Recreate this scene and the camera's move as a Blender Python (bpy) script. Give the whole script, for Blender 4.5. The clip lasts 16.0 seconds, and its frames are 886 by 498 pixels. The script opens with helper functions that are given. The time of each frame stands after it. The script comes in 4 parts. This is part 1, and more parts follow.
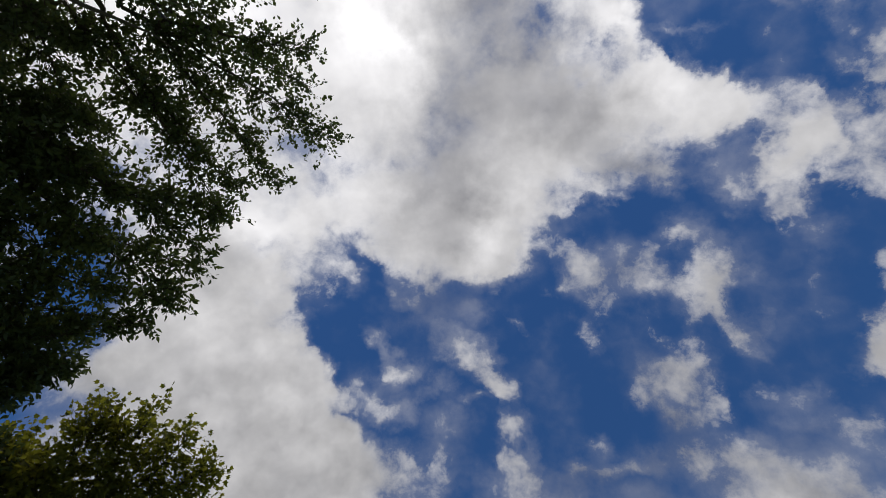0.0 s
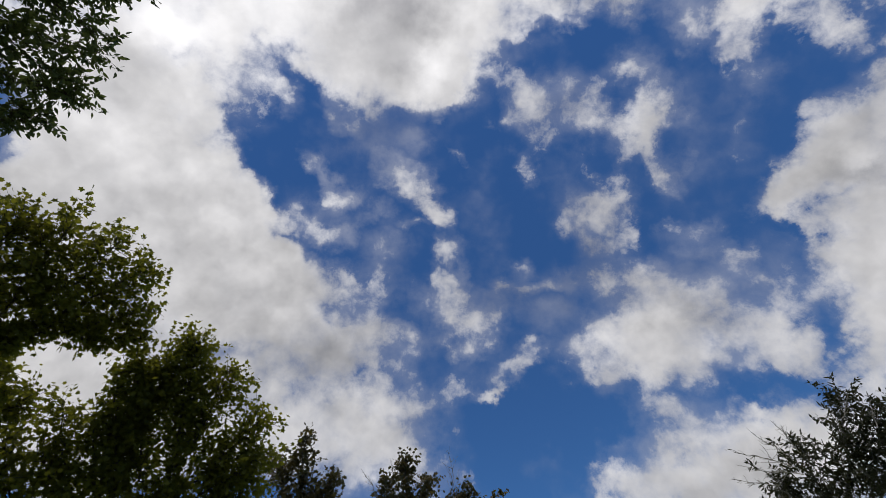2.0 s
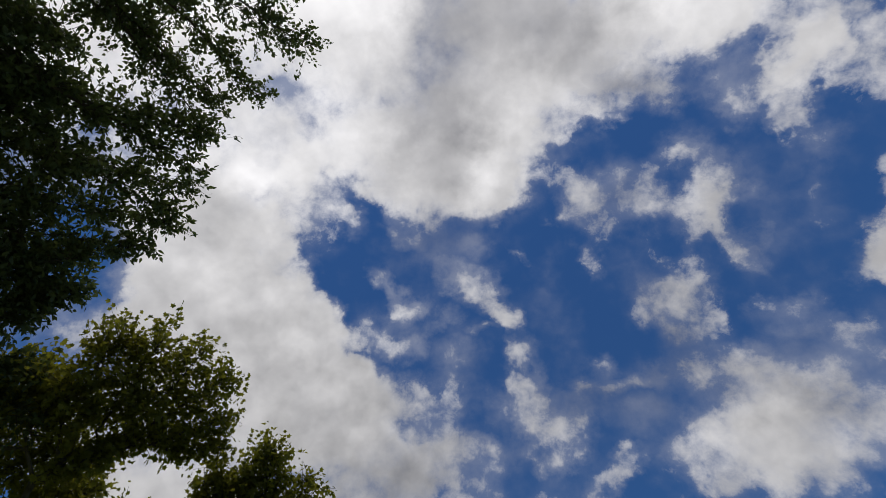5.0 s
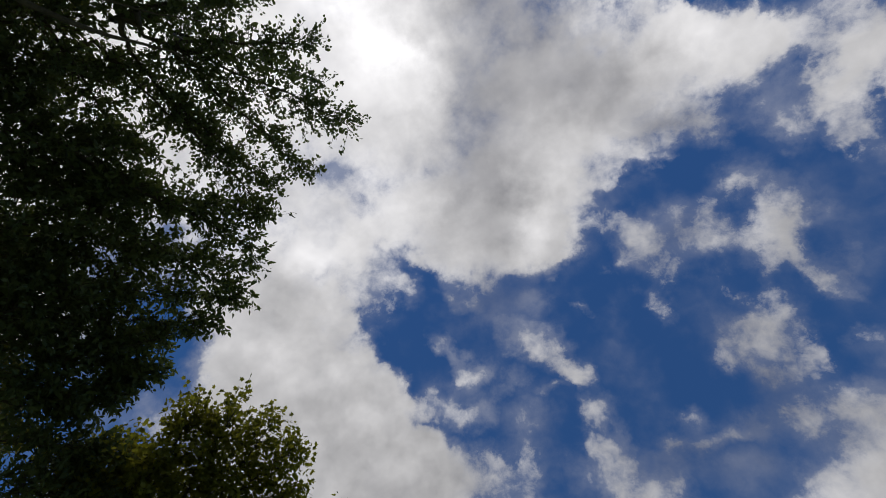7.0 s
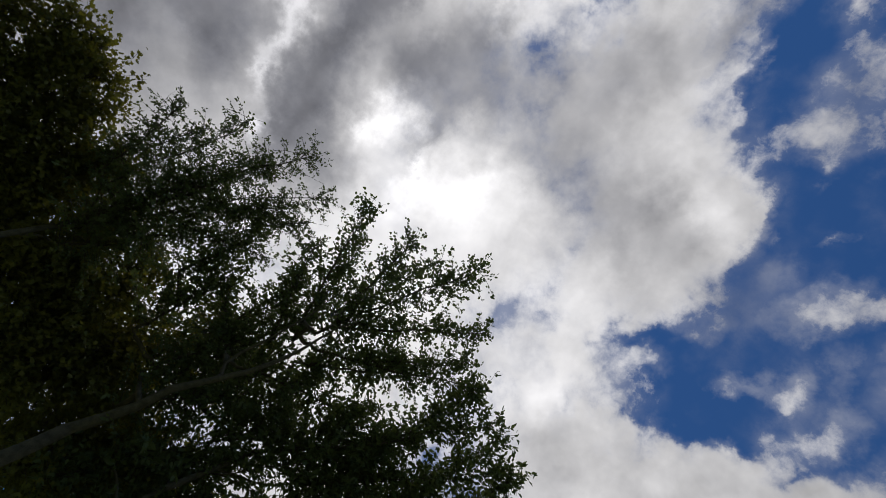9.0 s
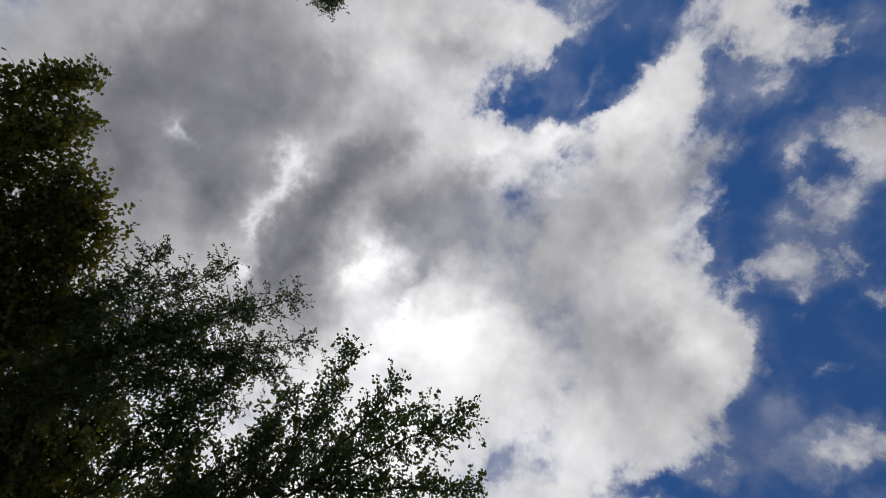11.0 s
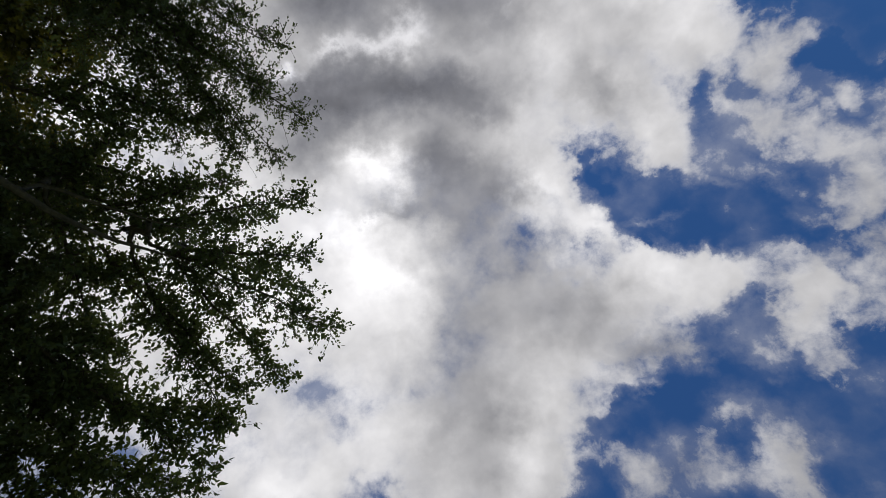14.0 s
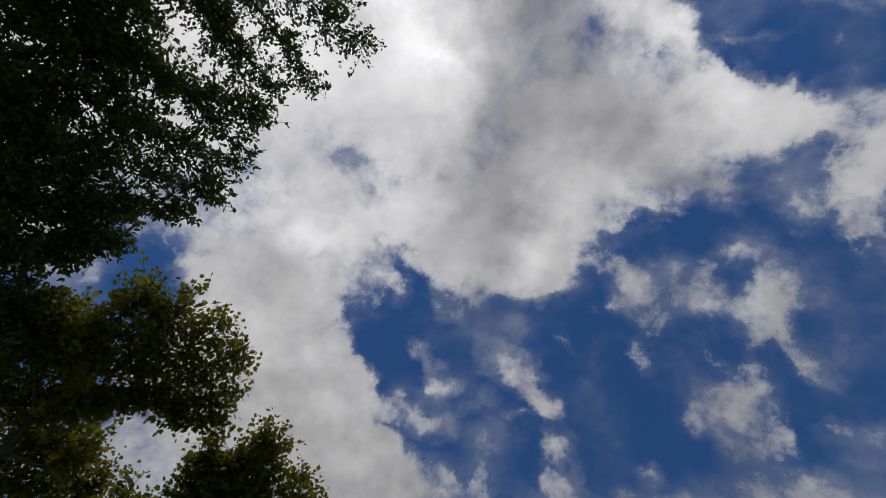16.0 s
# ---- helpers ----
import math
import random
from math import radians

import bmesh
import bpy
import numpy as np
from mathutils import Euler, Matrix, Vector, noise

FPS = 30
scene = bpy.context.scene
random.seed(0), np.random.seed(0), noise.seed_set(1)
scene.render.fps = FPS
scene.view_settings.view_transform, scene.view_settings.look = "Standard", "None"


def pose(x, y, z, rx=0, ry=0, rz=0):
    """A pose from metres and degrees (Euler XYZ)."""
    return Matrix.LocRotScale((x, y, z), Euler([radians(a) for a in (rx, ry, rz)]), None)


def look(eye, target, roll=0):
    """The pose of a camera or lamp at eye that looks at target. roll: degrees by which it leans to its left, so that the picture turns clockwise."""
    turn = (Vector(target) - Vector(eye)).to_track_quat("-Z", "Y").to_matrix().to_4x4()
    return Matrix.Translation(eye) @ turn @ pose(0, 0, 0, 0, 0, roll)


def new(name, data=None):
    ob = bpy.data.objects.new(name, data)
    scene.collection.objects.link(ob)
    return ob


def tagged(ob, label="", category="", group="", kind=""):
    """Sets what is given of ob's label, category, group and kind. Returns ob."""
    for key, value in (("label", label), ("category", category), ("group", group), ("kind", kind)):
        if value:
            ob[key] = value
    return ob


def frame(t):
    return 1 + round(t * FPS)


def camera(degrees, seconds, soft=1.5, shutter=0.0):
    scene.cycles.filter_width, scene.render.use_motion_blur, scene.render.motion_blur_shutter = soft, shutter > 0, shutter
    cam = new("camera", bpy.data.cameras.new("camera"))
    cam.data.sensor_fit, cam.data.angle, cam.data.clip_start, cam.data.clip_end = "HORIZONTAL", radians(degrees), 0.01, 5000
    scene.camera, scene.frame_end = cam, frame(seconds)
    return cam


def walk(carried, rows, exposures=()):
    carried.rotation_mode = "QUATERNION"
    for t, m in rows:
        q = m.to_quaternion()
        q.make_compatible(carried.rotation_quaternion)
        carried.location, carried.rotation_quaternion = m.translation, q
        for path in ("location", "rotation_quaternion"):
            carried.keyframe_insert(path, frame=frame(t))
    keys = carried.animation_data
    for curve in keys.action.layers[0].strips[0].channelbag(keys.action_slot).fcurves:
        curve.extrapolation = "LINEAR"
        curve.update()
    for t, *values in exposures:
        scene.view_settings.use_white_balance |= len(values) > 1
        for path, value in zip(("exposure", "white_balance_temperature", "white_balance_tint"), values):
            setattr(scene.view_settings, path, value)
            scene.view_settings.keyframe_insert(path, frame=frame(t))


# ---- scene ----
cam = camera(87.24, 16.0, soft=0.5)
PATH = [
    (0.0, pose(-0.001, -0.001, 1.702, 160.95, 1.14, 8.48)),
    (0.5, pose(0.004, 0.053, 1.706, 152.63, 1.96, 7.19)),
    (1.0, pose(-0.000, 0.092, 1.692, 146.20, 3.71, 5.53)),
    (1.5, pose(-0.001, 0.124, 1.663, 142.11, 5.53, 3.74)),
    (2.0, pose(-0.000, 0.163, 1.628, 139.76, 6.18, 2.83)),
    (2.5, pose(0.005, 0.191, 1.585, 139.85, 6.19, 3.34)),
    (3.0, pose(0.011, 0.206, 1.548, 140.80, 6.28, 4.91)),
    (3.5, pose(0.016, 0.232, 1.520, 142.76, 6.01, 6.76)),
    (4.0, pose(0.009, 0.273, 1.502, 147.14, 5.04, 9.69)),
    (6.5, pose(-0.001, 0.515, 1.436, 159.12, 0.26, 15.64)),
    (7.0, pose(0.030, 0.518, 1.397, 161.08, -1.05, 20.50)),
    (7.5, pose(0.079, 0.480, 1.365, 160.33, -3.81, 30.42)),
    (8.0, pose(0.111, 0.495, 1.329, 162.27, -6.46, 42.85)),
    (8.5, pose(0.129, 0.534, 1.312, 165.77, -8.91, 55.66)),
    (9.0, pose(0.125, 0.551, 1.328, 171.01, -11.05, 66.14)),
    (9.5, pose(0.133, 0.581, 1.351, 173.87, -11.06, 74.14)),
    (10.0, pose(0.133, 0.625, 1.369, 177.96, -10.75, 76.69)),
    (12.5, pose(0.030, 0.491, 1.504, -163.58, -3.69, 45.00)),
    (13.0, pose(0.019, 0.529, 1.508, -164.33, -2.26, 39.44)),
    (13.5, pose(0.030, 0.596, 1.499, -167.01, -0.54, 30.16)),
    (14.0, pose(0.038, 0.709, 1.464, -172.18, 0.34, 19.11)),
    (14.5, pose(0.046, 0.959, 1.378, -178.89, -1.10, 9.47)),
    (15.0, pose(0.050, 1.220, 1.269, 174.11, -3.42, 5.86)),
    (15.5, pose(0.077, 1.321, 1.236, 167.19, -4.34, 5.97)),
    (16.0, pose(0.044, 1.421, 1.212, 162.51, -4.55, 9.02)),
]
EXPOSURE = [(0.0, -0.35), (0.5, -0.46), (1.0, -0.42), (2.0, -0.08), (3.5, 0.05), (4.0, -0.05), (6.5, -0.4), (7.5, -0.4), (9.0, -0.33), (10.0, -0.34), (12.5, -0.33), (14.0, -0.39), (15.0, -0.51), (16.0, -0.62)]
walk(cam, PATH, EXPOSURE)

# ---- sky: clear blue with broken cumulus, the sun behind cloud ----
SUN_AZ, SUN_EL = 195.0, 76.0


def toward(az, el):
    a, e = radians(az), radians(el)
    return Vector((math.sin(a) * math.cos(e), math.cos(a) * math.cos(e), math.sin(e)))


world = bpy.data.worlds.new("sky")
scene.world = world
world.use_nodes = True
sky = world.node_tree
sky.nodes.clear()


def calc(tree, op, a, b=None, c=None):
    """One Math node; arguments are numbers or sockets."""
    n = tree.nodes.new("ShaderNodeMath")
    n.operation = op
    for i, v in enumerate((a, b, c)):
        if v is None:
            continue
        if isinstance(v, (int, float)):
            n.inputs[i].default_value = v
        else:
            tree.links.new(v, n.inputs[i])
    return n.outputs[0]


def vcalc(tree, op, a, b=None, scale=None):
    n = tree.nodes.new("ShaderNodeVectorMath")
    n.operation = op
    for i, v in enumerate((a, b)):
        if v is None:
            continue
        if isinstance(v, (tuple, Vector)):
            n.inputs[i].default_value = v
        else:
            tree.links.new(v, n.inputs[i])
    if scale is not None:
        n.inputs["Scale"].default_value = scale
    return n.outputs["Value"] if op in ("DOT_PRODUCT", "LENGTH") else n.outputs[0]


def grain(tree, where, scale, detail=4.0, rough=0.5, warp=0.0, colour=False):
    n = tree.nodes.new("ShaderNodeTexNoise")
    n.inputs["Scale"].default_value, n.inputs["Detail"].default_value = scale, detail
    n.inputs["Roughness"].default_value, n.inputs["Distortion"].default_value = rough, warp
    if where is not None:
        tree.links.new(where, n.inputs["Vector"])
    return n.outputs["Color" if colour else "Fac"]


def ease(tree, value, low, high, out0=0.0, out1=1.0):
    n = tree.nodes.new("ShaderNodeMapRange")
    n.interpolation_type = "SMOOTHSTEP"
    tree.links.new(value, n.inputs[0])
    for i, v in enumerate((low, high, out0, out1)):
        n.inputs[i + 1].default_value = v
    return n.outputs[0]


def blend(tree, fac, a, b):
    n = tree.nodes.new("ShaderNodeMix")
    n.data_type = "RGBA"
    for i, v in ((0, fac), (6, a), (7, b)):
        if isinstance(v, float):
            n.inputs[i].default_value = v
        elif isinstance(v, tuple):
            n.inputs[i].default_value = (*v, 1)
        else:
            tree.links.new(v, n.inputs[i])
    return n.outputs[2]


ray_dir = sky.nodes.new("ShaderNodeTexCoord").outputs["Generated"]
rough_shift = vcalc(sky, "SUBTRACT", grain(sky, ray_dir, 4.5, 3, 0.5, colour=True), (0.5, 0.5, 0.5))
fine_shift = vcalc(sky, "SUBTRACT", grain(sky, ray_dir, 17.0, 5, 0.6, colour=True), (0.5, 0.5, 0.5))
bent = vcalc(sky, "ADD", ray_dir, vcalc(sky, "SCALE", rough_shift, scale=0.14))
bent = vcalc(sky, "ADD", bent, vcalc(sky, "SCALE", fine_shift, scale=0.11))
cover, shade, glow = [None], [None], [None]


def puff(total, az, el, a, b, roll, weight, form="SPHERICAL", reach=1.4):
    """Adds a soft oval of sky, a by b degrees from centre to rim, to a running sum."""
    way = toward(az, el)
    east = way.cross(Vector((0, 0, 1))).normalized()
    north = east.cross(way)
    u = east * math.cos(radians(roll)) + north * math.sin(radians(roll))
    v = way.cross(u) * -1
    turn = Matrix((u, v, u.cross(v))).transposed().to_euler()
    m = sky.nodes.new("ShaderNodeMapping")
    m.vector_type = "TEXTURE"
    m.inputs["Location"].default_value, m.inputs["Rotation"].default_value = way, turn
    m.inputs["Scale"].default_value = (math.radians(a) * reach, math.radians(b) * reach, 0.6)
    sky.links.new(bent, m.inputs["Vector"])
    g = sky.nodes.new("ShaderNodeTexGradient")
    g.gradient_type = form
    sky.links.new(m.outputs[0], g.inputs[0])
    fill = g.outputs["Fac"]
    if min(a, b) > 3.6 and form == "SPHERICAL":
        fill = calc(sky, "MINIMUM", calc(sky, "MULTIPLY", fill, 1.6), 1.0)
    if total[0] is None:
        total[0] = calc(sky, "MULTIPLY", fill, weight)
    else:
        total[0] = calc(sky, "MULTIPLY_ADD", fill, weight, total[0])


def bank(*numbers):
    puff(cover, *numbers)


def gap(*numbers):
    puff(cover, *numbers[:-1], -numbers[-1])


def grey(*numbers):
    puff(shade, *numbers, "QUADRATIC_SPHERE", 1.9)


def bright(*numbers):
    puff(glow, *numbers, "QUADRATIC_SPHERE", 1.7)


bank(294.5, 55.8, 6.9, 6.0, 55, 1.00)
bank(303.3, 55.3, 6.4, 6.2, 9, 1.00)
bank(301.2, 48.8, 6.3, 3.7, 44, 0.90)
bank(313.0, 54.8, 4.7, 5.3, 35, 1.00)
bank(308.5, 47.9, 9.2, 6.2, 36, 1.10)
bank(319.3, 50.8, 5.5, 5.5, -7, 1.00)
bank(327.9, 48.1, 5.5, 4.3, -30, 1.00)
bank(319.0, 44.7, 8.8, 7.2, 24, 1.10)
bank(335.7, 45.7, 6.3, 3.2, -10, 1.00)
bank(346.1, 44.6, 7.3, 2.7, -7, 0.75)
bank(330.3, 41.6, 8.1, 6.3, 13, 1.10)
bank(340.8, 39.0, 7.7, 3.8, -15, 0.80)
bank(349.2, 38.0, 6.0, 3.9, -0, 0.70)
bank(340.2, 33.9, 5.5, 3.1, 4, 0.80)
bank(348.0, 30.4, 7.0, 3.6, -10, 0.90)
bank(344.1, 26.9, 7.2, 3.4, 0, 0.90)
bank(353.9, 29.0, 5.2, 3.6, -23, 0.80)
bank(352.3, 24.4, 7.4, 3.4, -4, 0.95)
bank(314.1, 31.7, 6.6, 4.7, 20, 1.00)
bank(318.1, 29.5, 8.6, 6.2, 15, 1.00)
bank(327.3, 28.0, 12.5, 6.5, 9, 1.00)
bank(307.7, 61.4, 2.1, 1.7, 43, 0.70)
bank(314.0, 59.9, 2.1, 1.5, -15, 0.75)
bank(325.0, 54.2, 3.0, 1.5, -41, 0.75)
bank(304.9, 62.4, 2.6, 1.4, 46, 0.65)
bank(298.0, 66.1, 6.0, 3.1, 55, 0.50)
bank(311.8, 69.6, 6.1, 3.3, 41, 0.50)
bank(327.1, 74.1, 8.3, 3.9, 27, 0.65)
bank(355.8, 70.1, 5.8, 3.7, -1, 0.50)
bank(10.9, 69.6, 4.7, 3.9, -74, 0.90)
bank(342.5, 70.3, 5.0, 2.7, 11, 0.40)
bank(319.4, 66.8, 4.6, 2.9, 33, 0.32)
bank(329.9, 65.7, 2.7, 1.9, 2, 0.65)
bank(317.2, 64.8, 3.4, 2.3, 34, 0.39)
bank(335.1, 70.2, 2.3, 1.3, -44, 0.52)
bank(355.0, 65.0, 5.2, 3.3, -41, 0.52)
bank(344.1, 65.1, 2.5, 1.3, -21, 0.59)
bank(2.6, 61.8, 2.0, 1.3, -8, 0.33)
bank(347.6, 62.3, 3.2, 1.3, -46, 0.33)
bank(18.9, 67.6, 2.5, 1.2, -112, 0.65)
bank(15.6, 65.4, 1.6, 0.8, -140, 0.52)
bank(33.5, 73.0, 3.7, 2.8, -37, 0.59)
bank(48.6, 68.4, 3.6, 1.9, -51, 0.70)
bank(57.6, 64.6, 5.1, 1.6, -60, 0.75)
bank(50.4, 65.8, 1.8, 0.8, -53, 0.65)
bank(65.2, 55.5, 2.6, 1.4, -134, 0.70)
bank(67.4, 51.2, 2.7, 2.7, -20, 0.90)
bank(63.6, 50.5, 1.4, 1.0, -63, 0.52)
bank(69.5, 43.9, 1.7, 1.4, -3, 0.52)
bank(62.9, 47.4, 2.2, 1.2, -123, 0.29)
bank(69.9, 50.9, 3.2, 1.9, -70, 0.75)
bank(50.4, 54.3, 5.7, 2.7, -126, 0.75)
bank(44.8, 52.2, 3.8, 2.8, -44, 0.70)
bank(47.4, 48.9, 4.3, 1.5, -104, 0.66)
bank(45.1, 45.7, 2.1, 0.9, -93, 0.46)
bank(39.9, 55.3, 4.8, 1.9, -25, 0.57)
bank(33.5, 61.5, 3.2, 2.8, -36, 0.57)
bank(28.8, 58.9, 3.9, 2.1, -109, 0.57)
bank(39.1, 58.9, 3.7, 2.5, -41, 0.40)
bank(44.6, 61.3, 5.5, 3.5, -46, 0.20)
bank(51.6, 50.7, 2.2, 1.0, -51, 0.34)
bank(26.0, 56.0, 1.7, 1.2, -28, 0.34)
bank(30.5, 68.0, 3.8, 4.2, -34, 0.18)
bank(52.9, 58.1, 2.3, 1.6, -54, 0.40)
bank(41.3, 49.6, 1.8, 1.0, -108, 0.46)
bank(339.1, 58.4, 3.9, 1.3, -45, 0.70)
bank(343.6, 56.1, 2.1, 1.6, 7, 0.70)
bank(339.7, 52.3, 3.9, 2.3, -11, 0.65)
bank(343.2, 50.9, 2.4, 1.6, 7, 0.65)
bank(335.1, 59.2, 1.9, 0.8, -47, 0.39)
bank(334.2, 51.6, 1.9, 0.9, -17, 0.39)
bank(354.5, 59.1, 2.8, 1.6, -31, 0.75)
bank(0.4, 56.1, 4.3, 1.9, -42, 0.75)
bank(3.5, 53.8, 2.1, 1.4, -9, 0.65)
bank(349.5, 54.3, 2.5, 0.9, 42, 0.45)
bank(357.4, 52.5, 2.1, 0.8, -4, 0.52)
bank(353.9, 49.5, 4.1, 1.7, -22, 0.39)
bank(351.7, 46.8, 5.5, 1.4, -11, 0.52)
bank(12.4, 59.2, 1.4, 0.5, -31, 0.45)
bank(21.1, 60.7, 1.1, 0.5, -34, 0.39)
bank(11.7, 63.4, 0.9, 0.4, -16, 0.33)
bank(6.2, 49.3, 2.5, 1.7, -71, 0.65)
bank(4.5, 45.2, 4.2, 1.7, -90, 0.65)
bank(5.6, 40.9, 4.8, 2.6, -86, 0.75)
bank(6.6, 38.0, 2.7, 2.3, -11, 0.75)
bank(9.8, 41.6, 4.1, 1.9, 16, 0.52)
bank(14.1, 42.9, 4.8, 1.6, -17, 0.45)
bank(17.6, 45.0, 2.0, 1.6, -19, 0.59)
bank(20.5, 41.3, 4.0, 1.3, -11, 0.52)
bank(1.3, 44.2, 2.8, 1.9, -98, 0.52)
bank(11.5, 39.9, 4.1, 1.6, -14, 0.29)
bank(17.8, 37.8, 2.6, 1.9, -18, 0.26)
bank(12.0, 32.7, 3.8, 1.4, 23, 0.70)
bank(7.9, 31.0, 2.4, 0.9, 3, 0.75)
bank(13.3, 34.7, 1.3, 0.9, -15, 0.39)
bank(5.0, 32.2, 2.6, 0.8, -19, 0.33)
bank(356.9, 39.1, 4.1, 1.2, 5, 0.45)
bank(357.2, 33.1, 4.0, 1.3, -15, 0.39)
bank(358.6, 31.1, 2.6, 0.9, -6, 0.33)
bank(8.5, 26.4, 1.1, 0.6, 17, 0.33)
bank(32.8, 47.4, 3.1, 2.5, -32, 0.59)
bank(37.2, 46.3, 2.4, 1.8, -36, 0.52)
bank(29.2, 44.3, 4.1, 1.9, -99, 0.59)
bank(33.8, 43.9, 3.0, 2.5, -32, 0.45)
bank(37.5, 43.6, 1.5, 0.9, 18, 0.52)
bank(24.8, 40.7, 3.2, 2.0, -24, 0.45)
bank(34.3, 49.1, 1.9, 0.9, -34, 0.39)
bank(31.9, 34.4, 5.7, 4.9, -27, 0.72)
bank(32.0, 37.9, 3.0, 2.4, -28, 0.60)
bank(38.2, 34.3, 4.4, 2.2, -10, 0.52)
bank(33.2, 29.8, 8.1, 3.7, -26, 0.72)
bank(40.1, 27.9, 4.2, 3.3, -54, 0.60)
bank(26.0, 32.5, 4.8, 3.0, -22, 0.60)
bank(22.2, 31.4, 3.5, 2.0, -40, 0.56)
bank(29.8, 27.9, 4.9, 1.7, -23, 0.60)
bank(41.7, 25.2, 2.7, 2.1, -29, 0.47)
bank(42.2, 38.0, 3.7, 2.1, -48, 0.47)
bank(45.2, 37.7, 2.0, 1.4, -39, 0.36)
bank(41.4, 40.8, 1.4, 0.7, -70, 0.31)
bank(44.5, 32.9, 2.7, 1.4, -102, 0.47)
bank(45.5, 29.5, 1.7, 1.6, -35, 0.31)
bank(39.4, 23.9, 3.6, 1.5, -27, 0.47)
bank(43.3, 22.3, 2.0, 1.4, -29, 0.42)
bank(44.0, 25.8, 2.1, 1.2, -128, 0.29)
bank(26.8, 25.2, 4.8, 1.7, -42, 0.42)
bank(30.6, 22.7, 3.6, 2.1, -21, 0.47)
bank(21.1, 23.3, 4.2, 1.5, 3, 0.52)
bank(23.8, 20.9, 3.5, 1.4, 11, 0.52)
bank(28.1, 21.3, 2.6, 1.5, -19, 0.42)
bank(62.7, 37.6, 3.5, 4.4, -58, 1.00)
bank(57.5, 37.3, 3.5, 2.6, -1, 1.00)
bank(53.3, 37.9, 2.2, 1.6, -23, 0.95)
bank(57.2, 34.4, 4.0, 3.1, -50, 1.00)
bank(68.4, 38.4, 4.2, 2.3, 23, 1.00)
bank(54.9, 29.6, 3.0, 3.0, -44, 1.00)
bank(51.6, 30.5, 2.0, 2.0, -42, 0.75)
bank(50.7, 26.1, 4.1, 2.5, -131, 1.00)
bank(48.1, 21.7, 3.9, 2.1, -130, 1.00)
bank(63.5, 29.8, 4.7, 8.3, -55, 1.00)
bank(54.9, 23.1, 4.5, 7.5, -39, 1.00)
bank(45.1, 18.9, 2.2, 2.8, -27, 0.80)
bank(48.3, 29.8, 3.3, 1.1, -130, 0.45)
bank(23.8, 18.7, 5.8, 3.0, -16, 0.71)
bank(30.4, 17.8, 6.7, 2.7, 1, 0.95)
bank(19.0, 18.8, 3.2, 2.5, -14, 0.60)
bank(35.4, 18.5, 5.4, 2.2, -1, 0.95)
bank(38.8, 18.0, 5.0, 2.9, -23, 0.95)
bank(38.6, 14.6, 5.8, 3.7, -20, 1.00)
bank(28.4, 15.4, 9.5, 2.8, -16, 1.00)
bank(35.6, 21.2, 3.4, 1.2, -12, 0.59)
bank(17.3, 20.8, 2.9, 2.1, -14, 0.34)
bank(5.7, 16.6, 15.1, 2.0, -9, 0.49)
gap(295.8, 46.5, 2.8, 1.9, 49, 1.10)
gap(301.0, 62.3, 2.0, 0.6, 50, 0.35)
gap(309.6, 58.5, 1.2, 0.6, 40, 0.40)
gap(322.1, 43.5, 1.4, 0.8, 9, 0.25)
gap(340.5, 32.0, 1.9, 1.6, 3, 0.50)
gap(354.4, 41.8, 2.2, 1.2, -3, 0.30)
gap(52.6, 34.0, 1.9, 0.5, -55, 0.45)
gap(25.9, 19.6, 1.5, 0.7, -17, 0.30)
gap(35.9, 22.4, 1.7, 0.8, -24, 0.30)
gap(13.0, 27.7, 6.9, 3.6, -13, 0.25)
gap(16.9, 53.9, 7.5, 5.5, -20, 0.15)
gap(22.1, 47.4, 2.7, 2.7, -23, 0.20)
bank(238, 81, 7.1, 9.7, 101, 1.00)
bank(32, 86, 13.3, 13.3, -52, 1.20)
bank(9, 74, 7.2, 6.5, -28, 1.00)
bank(15, 68, 3.3, 3.3, -33, 0.80)
bank(72, 75, 8.8, 6.3, -92, 1.10)
bank(78, 65, 6.3, 4.3, -100, 1.00)
bank(44, 75, 3.3, 3.3, -64, 0.80)
bank(293, 67, 6.4, 5.4, 44, 1.00)
bank(312, 75, 6.9, 3.4, 27, 0.80)
bank(248, 67, 14.0, 12.2, 91, 1.00)
bank(266, 46, 10.6, 6.9, 68, 0.70)
bank(276, 40, 7.1, 4.1, 52, 1.00)
bank(62, 66, 6.1, 1.7, -76, 0.65)
bank(64, 63, 4.7, 1.5, -84, 0.50)
bank(75, 59, 3.3, 3.3, -96, 0.20)
bank(82, 61, 2.7, 2.5, -104, 0.85)
bank(80, 59, 2.1, 2.1, -103, 0.50)
bank(75, 59, 2.2, 2.2, -96, 0.30)
bank(80, 56, 2.1, 2.1, -103, 0.50)
bank(69, 55, 1.3, 1.3, -90, 0.45)
bank(77, 53, 3.0, 2.3, -99, 0.75)
bank(72, 52, 2.3, 2.0, -93, 0.85)
bank(75, 50, 1.9, 2.9, -97, 0.80)
bank(75, 55, 2.1, 1.0, -97, 0.60)
gap(89, 67, 2.6, 1.4, -91, 0.80)
gap(228, 74, 1.8, 3.1, 112, 0.55)
bank(181, 46, 19.7, 17.9, 141, 1.20)
bank(176, 65, 15.6, 15.6, 141, 1.20)
bank(156, 46, 15.5, 9.3, 162, 1.20)
bank(143, 64, 8.9, 10.3, 171, 1.10)
bank(123, 49, 6.8, 4.4, -174, 1.00)
bank(129, 54, 5.9, 6.5, -178, 1.00)
bank(119, 58, 6.9, 3.8, -168, 1.00)
